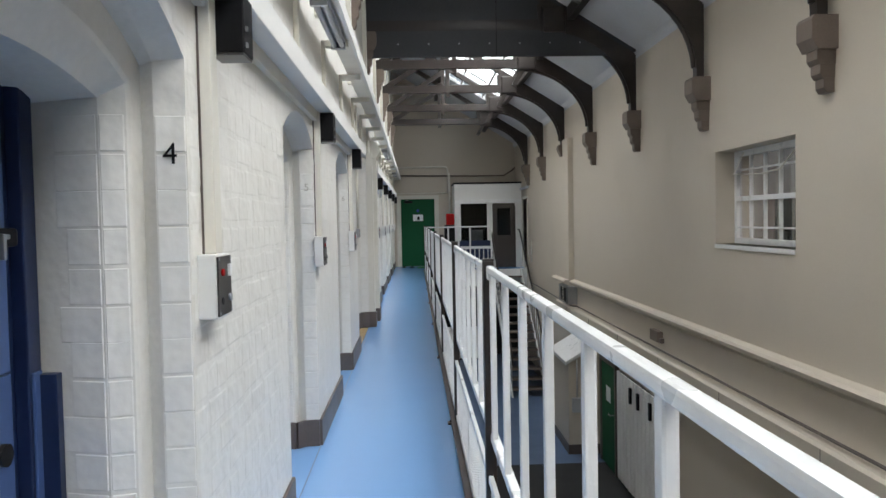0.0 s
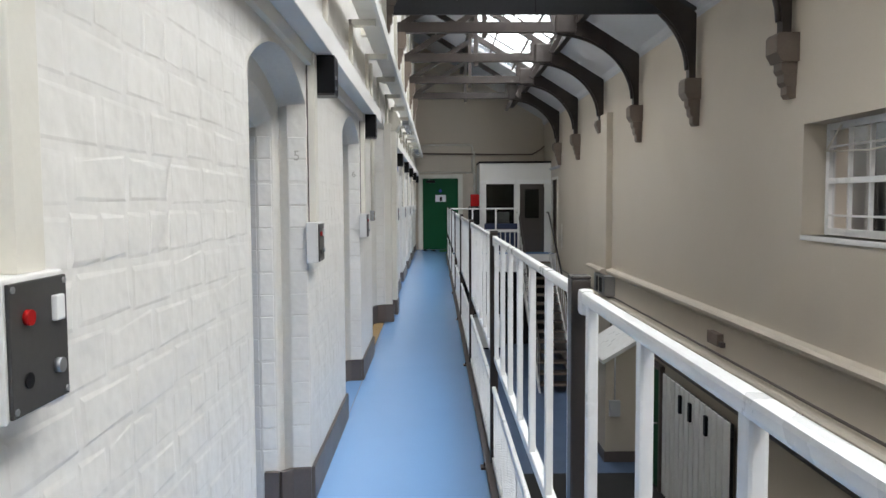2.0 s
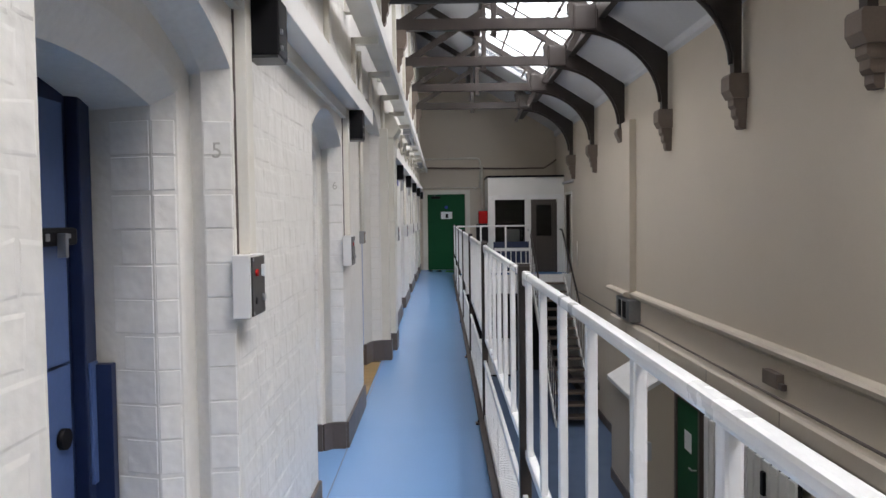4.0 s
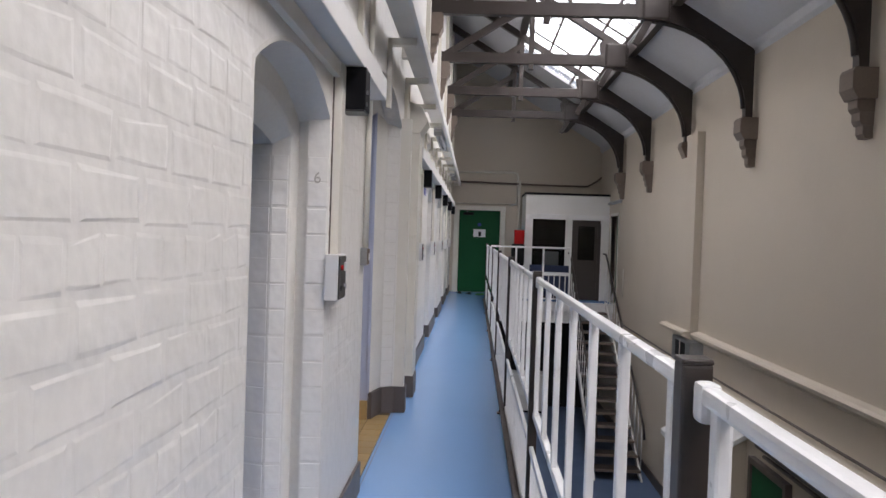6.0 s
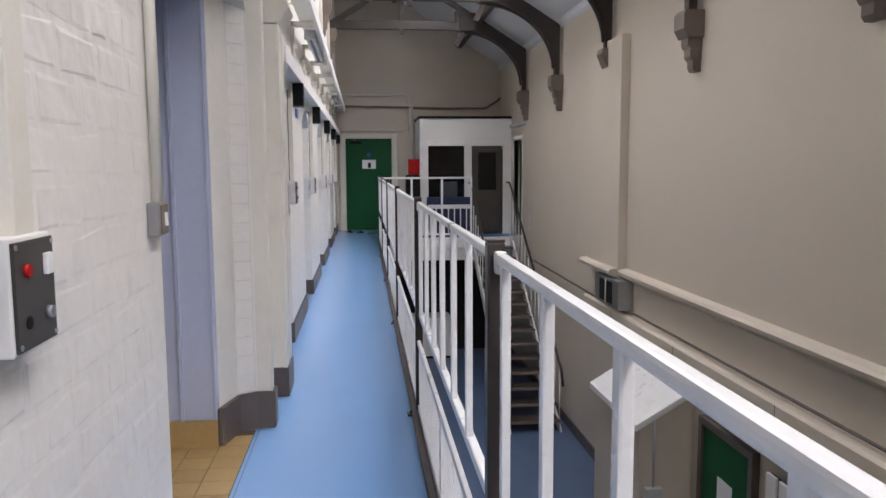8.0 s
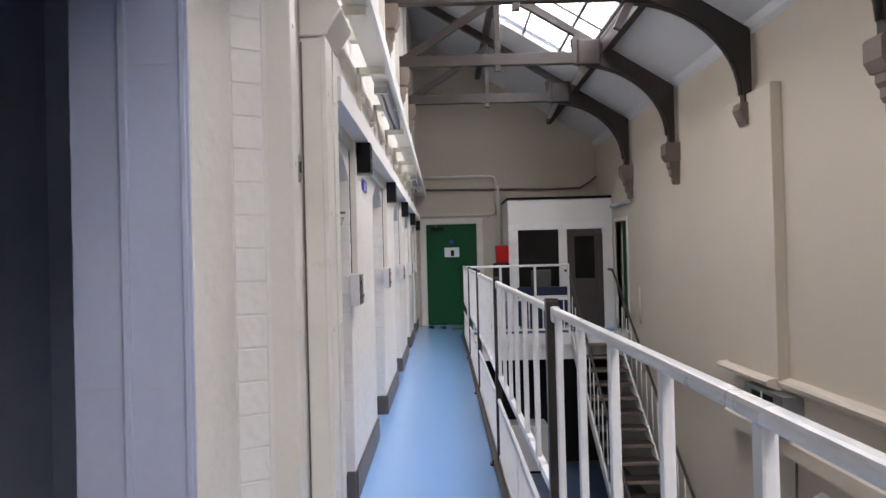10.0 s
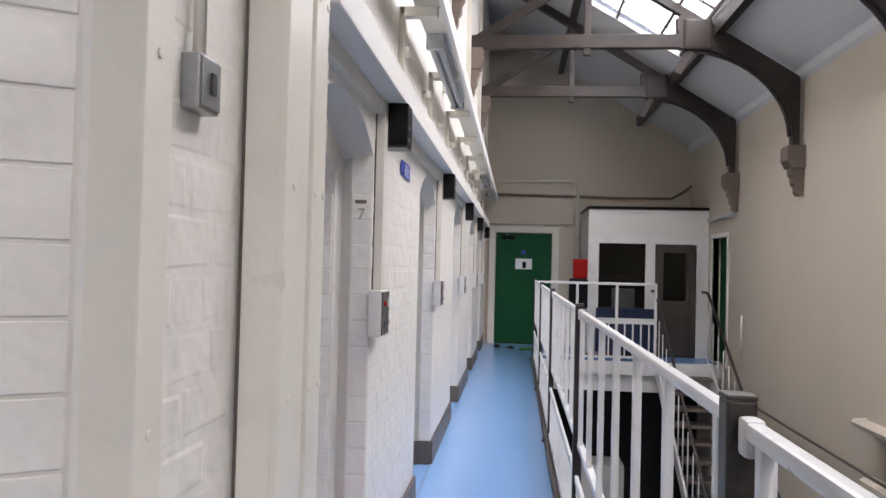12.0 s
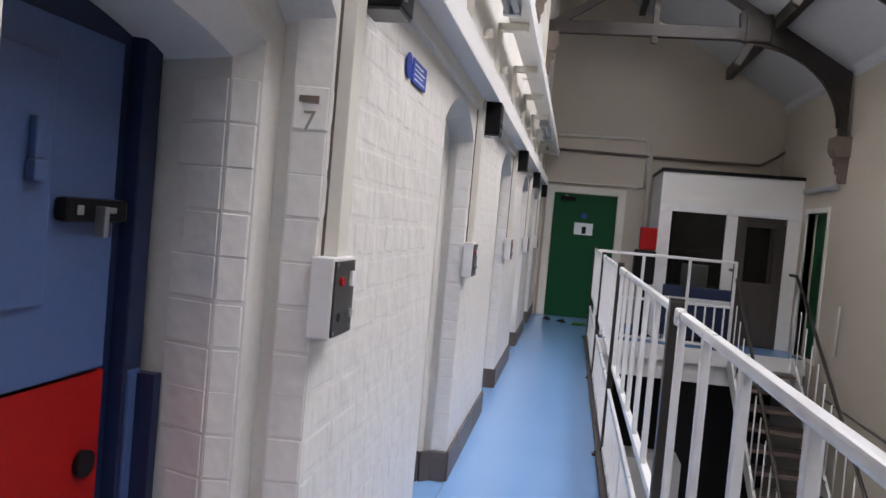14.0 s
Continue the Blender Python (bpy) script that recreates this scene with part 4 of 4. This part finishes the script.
sg = thing("blue_sign", (XL + 0.006, 13.09, 1.92), "blue safety sign with white lettering bars on painted brick", "sign")
part("sign_plate", boxes((0, 0.003, 0.10, 0.32, -0.012, 0.068)), M_SIGNB, sg)
part("sign_disc", tube([(0, 0.045, 0.028), (0.003, 0.045, 0.028)], 0.042, 18), M_SIGNB, sg)
for k in range(4):
    part("text_bar", boxes((0.003, 0.004, 0.125, 0.29 - 0.03 * (k % 2), 0.0 + 0.016 * k, 0.005 + 0.016 * k)), M_PAPER, sg)

# ---- on the landing ----
fire = thing("fire_point", (0.93, 22.18, 0), "red fire extinguisher cabinet over a black cover beside the booth", "fire point")
part("red_case", boxes((-0.13, 0.11, -0.09, 0.09, 1.29, 1.62), bevel=0.02), M_RED, fire)
part("black_cover", boxes((-0.19, 0.12, -0.11, 0.11, 0.78, 1.29), bevel=0.04), M_BLACK, fire)
part("stand", tube([(0, 0, 0), (0, 0, 0.78)], 0.03, 10), M_BLACK, fire)
part("stand_base", tube([(0, 0, 0), (0, 0, 0.03)], 0.15, 16), M_BLACK, fire)
tb = thing("folding_table", (1.65, 21.95, 0), "blue topped table standing behind the landing railing", "table")
part("table_top", boxes((-0.48, 0.48, -0.02, 0.02, 0.10, 0.82), bevel=0.008), M_NAVY, tb, "blue table top tipped on edge")
part("white_strip", boxes((-0.46, 0.46, -0.026, -0.021, 0.60, 0.66)), M_WHITE, tb)
for x in (-0.4, 0.4):
    part("leg", boxes((x - 0.015, x + 0.015, 0.02, 0.2, 0.0, 0.12)), M_STEEL, tb)
rnd = random.Random(7)
for x, y, m in ((0.0, 22.55, M_LEAF), (0.1, 22.62, M_LEAF), (-0.45, 22.9, M_DARK), (-0.25, 22.75, M_DARK)):
    bm = bmesh.new()
    for k in range(14):
        a, l = rnd.uniform(0, 6.28), rnd.uniform(0.04, 0.1)
        tube([(0, 0, 0.012), (l * 0.5 * math.cos(a), l * 0.5 * math.sin(a), 0.035 + rnd.random() * 0.03), (l * math.cos(a), l * math.sin(a), 0.012)], 0.007, 5, bm)
    w = tagged(part("coiled_cord", bm, m), "green coiled cord on the blue floor" if m is M_LEAF else "dark coiled cord on the blue floor", "cord", "cords by the door")
    w.location = (x, y, 0)

# ---- fittings on the right wall and the storey below ----
jb = thing("junction_box", (XR, 9.85, -0.13), "grey junction box with gland on the cream wall", "junction box")
part("body", boxes((-0.075, 0, -0.16, 0.16, -0.07, 0.07), bevel=0.006), M_CORBEL, jb)
part("gland", boxes((-0.06, -0.01, -0.24, -0.16, -0.07, -0.01), bevel=0.008), M_KICK, jb)
eb = thing("distribution_box", (XR - 0.02, 15.2, -0.12), "grey metal distribution box with two dark doors", "distribution box")
part("cabinet", boxes((-0.17, 0.02, -0.42, 0.48, -0.16, 0.19), bevel=0.006), M_STEEL, eb)
part("dark_door", boxes((-0.176, -0.168, -0.20, 0.02, -0.12, 0.15), bevel=0.003), M_BLACK, eb)
part("dark_door", boxes((-0.176, -0.168, 0.06, 0.28, -0.12, 0.15), bevel=0.003), M_BLACK, eb)
part("hinge_post", boxes((-0.18, -0.168, 0.025, 0.055, -0.14, 0.17)), M_TRIM, eb)
pipe([(XR - 0.05, YB, -0.29), (XR - 0.05, 14.6, -0.29), (XR - 0.07, 15.0, -0.33), (XR - 0.05, 20.5, -0.3)], 0.014, "dark cable lying along the ledge", M_KICK)
pipe([(XR - 0.10, YB, -0.66), (XR - 0.10, 12.4, -0.66)], 0.06, "dark lagged pipe under the boxed ledge", M_BROWN)
pipe([(XR - 0.05, YB, -0.80), (XR - 0.05, 12.4, -0.80)], 0.022, "dark pipe under the boxed ledge", M_KICK)
pipe([(XR - 0.03, 14.9, -0.5), (XR - 0.05, 14.9, -1.4), (XR - 0.05, 14.8, -1.9)], 0.012, "dark cable hanging down the lower wall", M_KICK)
pipe([(XR - 0.03, 20.3, 0.25), (XR - 0.03, 20.3, 0.85)], 0.012, "cream vent pipe beside the stairs")
porch = thing("lower_porch", (0, 13.6, G), "cream boxed lobby with sloping white top on the lower storey", "lobby", kind="structure")
part("body", prism([(2.50, 0), (XR, 0), (XR, 1.92), (2.50, 1.60)], "y", -0.55, 0.85), M_CREAM, porch)
part("sloping_top", prism([(2.44, 1.57), (XR, 1.93), (XR, 2.0), (2.44, 1.64)], "y", -0.6, 0.9, 0.006), M_WHITE, porch)
part("foot", boxes((2.485, XR, -0.565, 0.865, 0.002, 0.17)), M_KICK, porch)
part("isolator", boxes((2.55, 2.72, -0.63, -0.555, 0.75, 1.0), bevel=0.006), M_TUBE, porch)
part("conduit", tube([(2.64, -0.58, 1.0), (2.64, -0.58, 1.7)], 0.012, 8), M_TUBE, porch)
ld = thing("door_3", (XR, 12.3, G), "green lower storey door with white notice", "door", kind="structure")
part("leaf", boxes((-0.05, -0.01, -0.42, 0.42, 0.01, 1.72), bevel=0.004), M_GREEN, ld)
part("frame", boxes((-0.07, 0, -0.5, -0.43, 0, 1.8), (-0.07, 0, 0.43, 0.5, 0, 1.8), (-0.07, 0, -0.43, 0.43, 1.73, 1.8), bevel=0.004), M_KICK, ld)
part("notice", boxes((-0.054, -0.0505, -0.15, 0.12, 1.1, 1.35)), M_PAPER, ld)
part("handle", tube([(-0.05, -0.33, 0.95), (-0.11, -0.33, 0.95), (-0.11, -0.23, 0.95)], 0.012, 8), M_STEEL, ld)
gate = thing("slatted_gate", (XR - 0.1, 9.2, G), "white slatted steel gate folded against the lower wall", "gate")
for k in range(13):
    part("slat", boxes((-0.025, 0.0, 0.18 * k, 0.18 * k + 0.135, 0.12, 1.78), bevel=0.004), M_WHITE2, gate)
# added backing that makes the gaps between slats read as shaded
part("slat_gap_shade", boxes((0.032, 0.04, 0.0, 2.32, 0.14, 1.76)), M_DARK, gate, "dark sheet added for the shade between the slats")
part("top_rail", boxes((0.0, 0.03, 0.0, 2.32, 1.62, 1.70)), M_DARK, gate)
part("bottom_rail", boxes((0.0, 0.03, 0.0, 2.32, 0.16, 0.24)), M_WHITE2, gate)
for k in (3, 6, 8):
    part("handle", boxes((-0.06, -0.025, 0.18 * k + 0.04, 0.18 * k + 0.11, 1.45, 1.68), bevel=0.008), M_BLACK, gate)
    part("gate_foot", boxes((-0.03, 0.03, 0.18 * k, 0.18 * k + 0.05, 0.0, 0.13)), M_BLACK, gate)
structure("lower_skirting", boxes((XR - 0.02, XR, YB, 9.0, G, G + 0.17), (XR - 0.02, XR, 14.6, YE, G, G + 0.17), bevel=0.004), M_KICK, "taupe skirting of the lower storey", "skirting")
# near-black sheet put in for the deep shade below the landing
structure("under_landing_shade", boxes((XL, XR, 22.9, 23.0, G, -0.2)), M_DARK, "near-black sheet added for the shade under the landing", "wall")
cart = thing("storage_cupboard", (1.2, 22.4, G), "white low cupboard under the landing", "cupboard")
part("carcass", boxes((-0.6, 0.5, -0.3, 0.3, 0.05, 0.9), bevel=0.008), M_WHITE2, cart)
part("plinth", boxes((-0.58, 0.48, -0.28, 0.28, 0, 0.05)), M_BLACK, cart)

# ---- painted bricks of the left wall ----
def brick_verts(w, h, p, rr):
    """Corners of one soft-edged brick face standing p proud."""
    my = min(0.024, w * 0.3)
    j = [rr.uniform(-0.005, 0.005) for _ in range(8)]
    back = [(-0.001, j[0], j[1]), (-0.001, w + j[2], j[3]), (-0.001, w + j[4], h + j[5]), (-0.001, j[6], h + j[7])]
    front = [(p + rr.uniform(-0.0005, 0.0005), y + (1 if y < w / 2 else -1) * rr.uniform(0.010, my), z + (1 if z < h / 2 else -1) * rr.uniform(0.009, 0.018)) for _, y, z in back]
    return back + front


BRICK_FACES = ((4, 5, 6, 7), (0, 1, 5, 4), (1, 2, 6, 5), (2, 3, 7, 6), (3, 0, 4, 7))
rr = random.Random(11)
brick_meshes = []
for k in range(8):
    me = bpy.data.meshes.new("brick")
    me.from_pydata(brick_verts(0.228, COURSE - 0.008, 0.0009 + 0.0010 * rr.random(), rr), [], BRICK_FACES)
    me.materials.append(M_BRICK)
    brick_meshes.append(me)
rest_v, rest_f = [], []
singles = 0


def blocked(ya, yb, z0, z1):
    """Stretches of wall along y in this course that carry no brick."""
    out = [(8.345, 8.46) if z1 > 1.26 else (0, 0), (8.45, 10.46), (10.91, 11.23)]
    for a, b, sp, ri in openings:
        if z1 < sp:
            out.append((a - 0.002, b + 0.002))
        elif z0 < sp + ri:
            w = (b - a) / 2
            for i in range(13):
                yy = a + (b - a) * i / 12
                if arch_height(yy, a, b, sp, ri) > z0:
                    out.append((max(a, yy - w / 10) - 0.02, min(b, yy + w / 10) + 0.02))
    return sorted(out)


course = 0
z = 0.175
while z < 2.62:
    z1 = z + COURSE - 0.008
    stops = blocked(YB, YE, z, z1)
    y = -1.0 + (0.118 if course % 2 else 0.0)
    while y < YE - 0.3:
        header = course % 4 == 3
        w = 0.112 if header else 0.228
        a, b = y, y + w
        y = b + 0.003
        for s0, s1 in stops:
            if s0 < b and s1 > a:
                if s0 - a > b - s1:
                    b = min(b, s0)
                else:
                    a = max(a, s1)
        if b - a < 0.05:
            continue
        if 2.42 < a < 8.4 and singles < 300 and 0.4 < z < 2.05:
            o = new("brick", brick_meshes[rr.randrange(8)])
            o.parent = wall_left
            o.location = (XL, a, z + rr.uniform(-0.002, 0.002))
            o.scale = (1, (b - a) / 0.228, 1)
            singles += 1
        else:
            n = len(rest_v)
            rest_v += [(XL + v[0], a + v[1], z + v[2]) for v in brick_verts(b - a, z1 - z, 0.0009 + 0.0010 * rr.random(), rr)]
            rest_f += [tuple(n + i for i in q) for q in BRICK_FACES]
    z += COURSE
    course += 1
me = bpy.data.meshes.new("brickwork")
me.from_pydata(rest_v, [], rest_f)
me.materials.append(M_BRICK)
o = new("brickwork", me)
o.parent = wall_left
tagged(o, "white painted brickwork", kind="stuff")
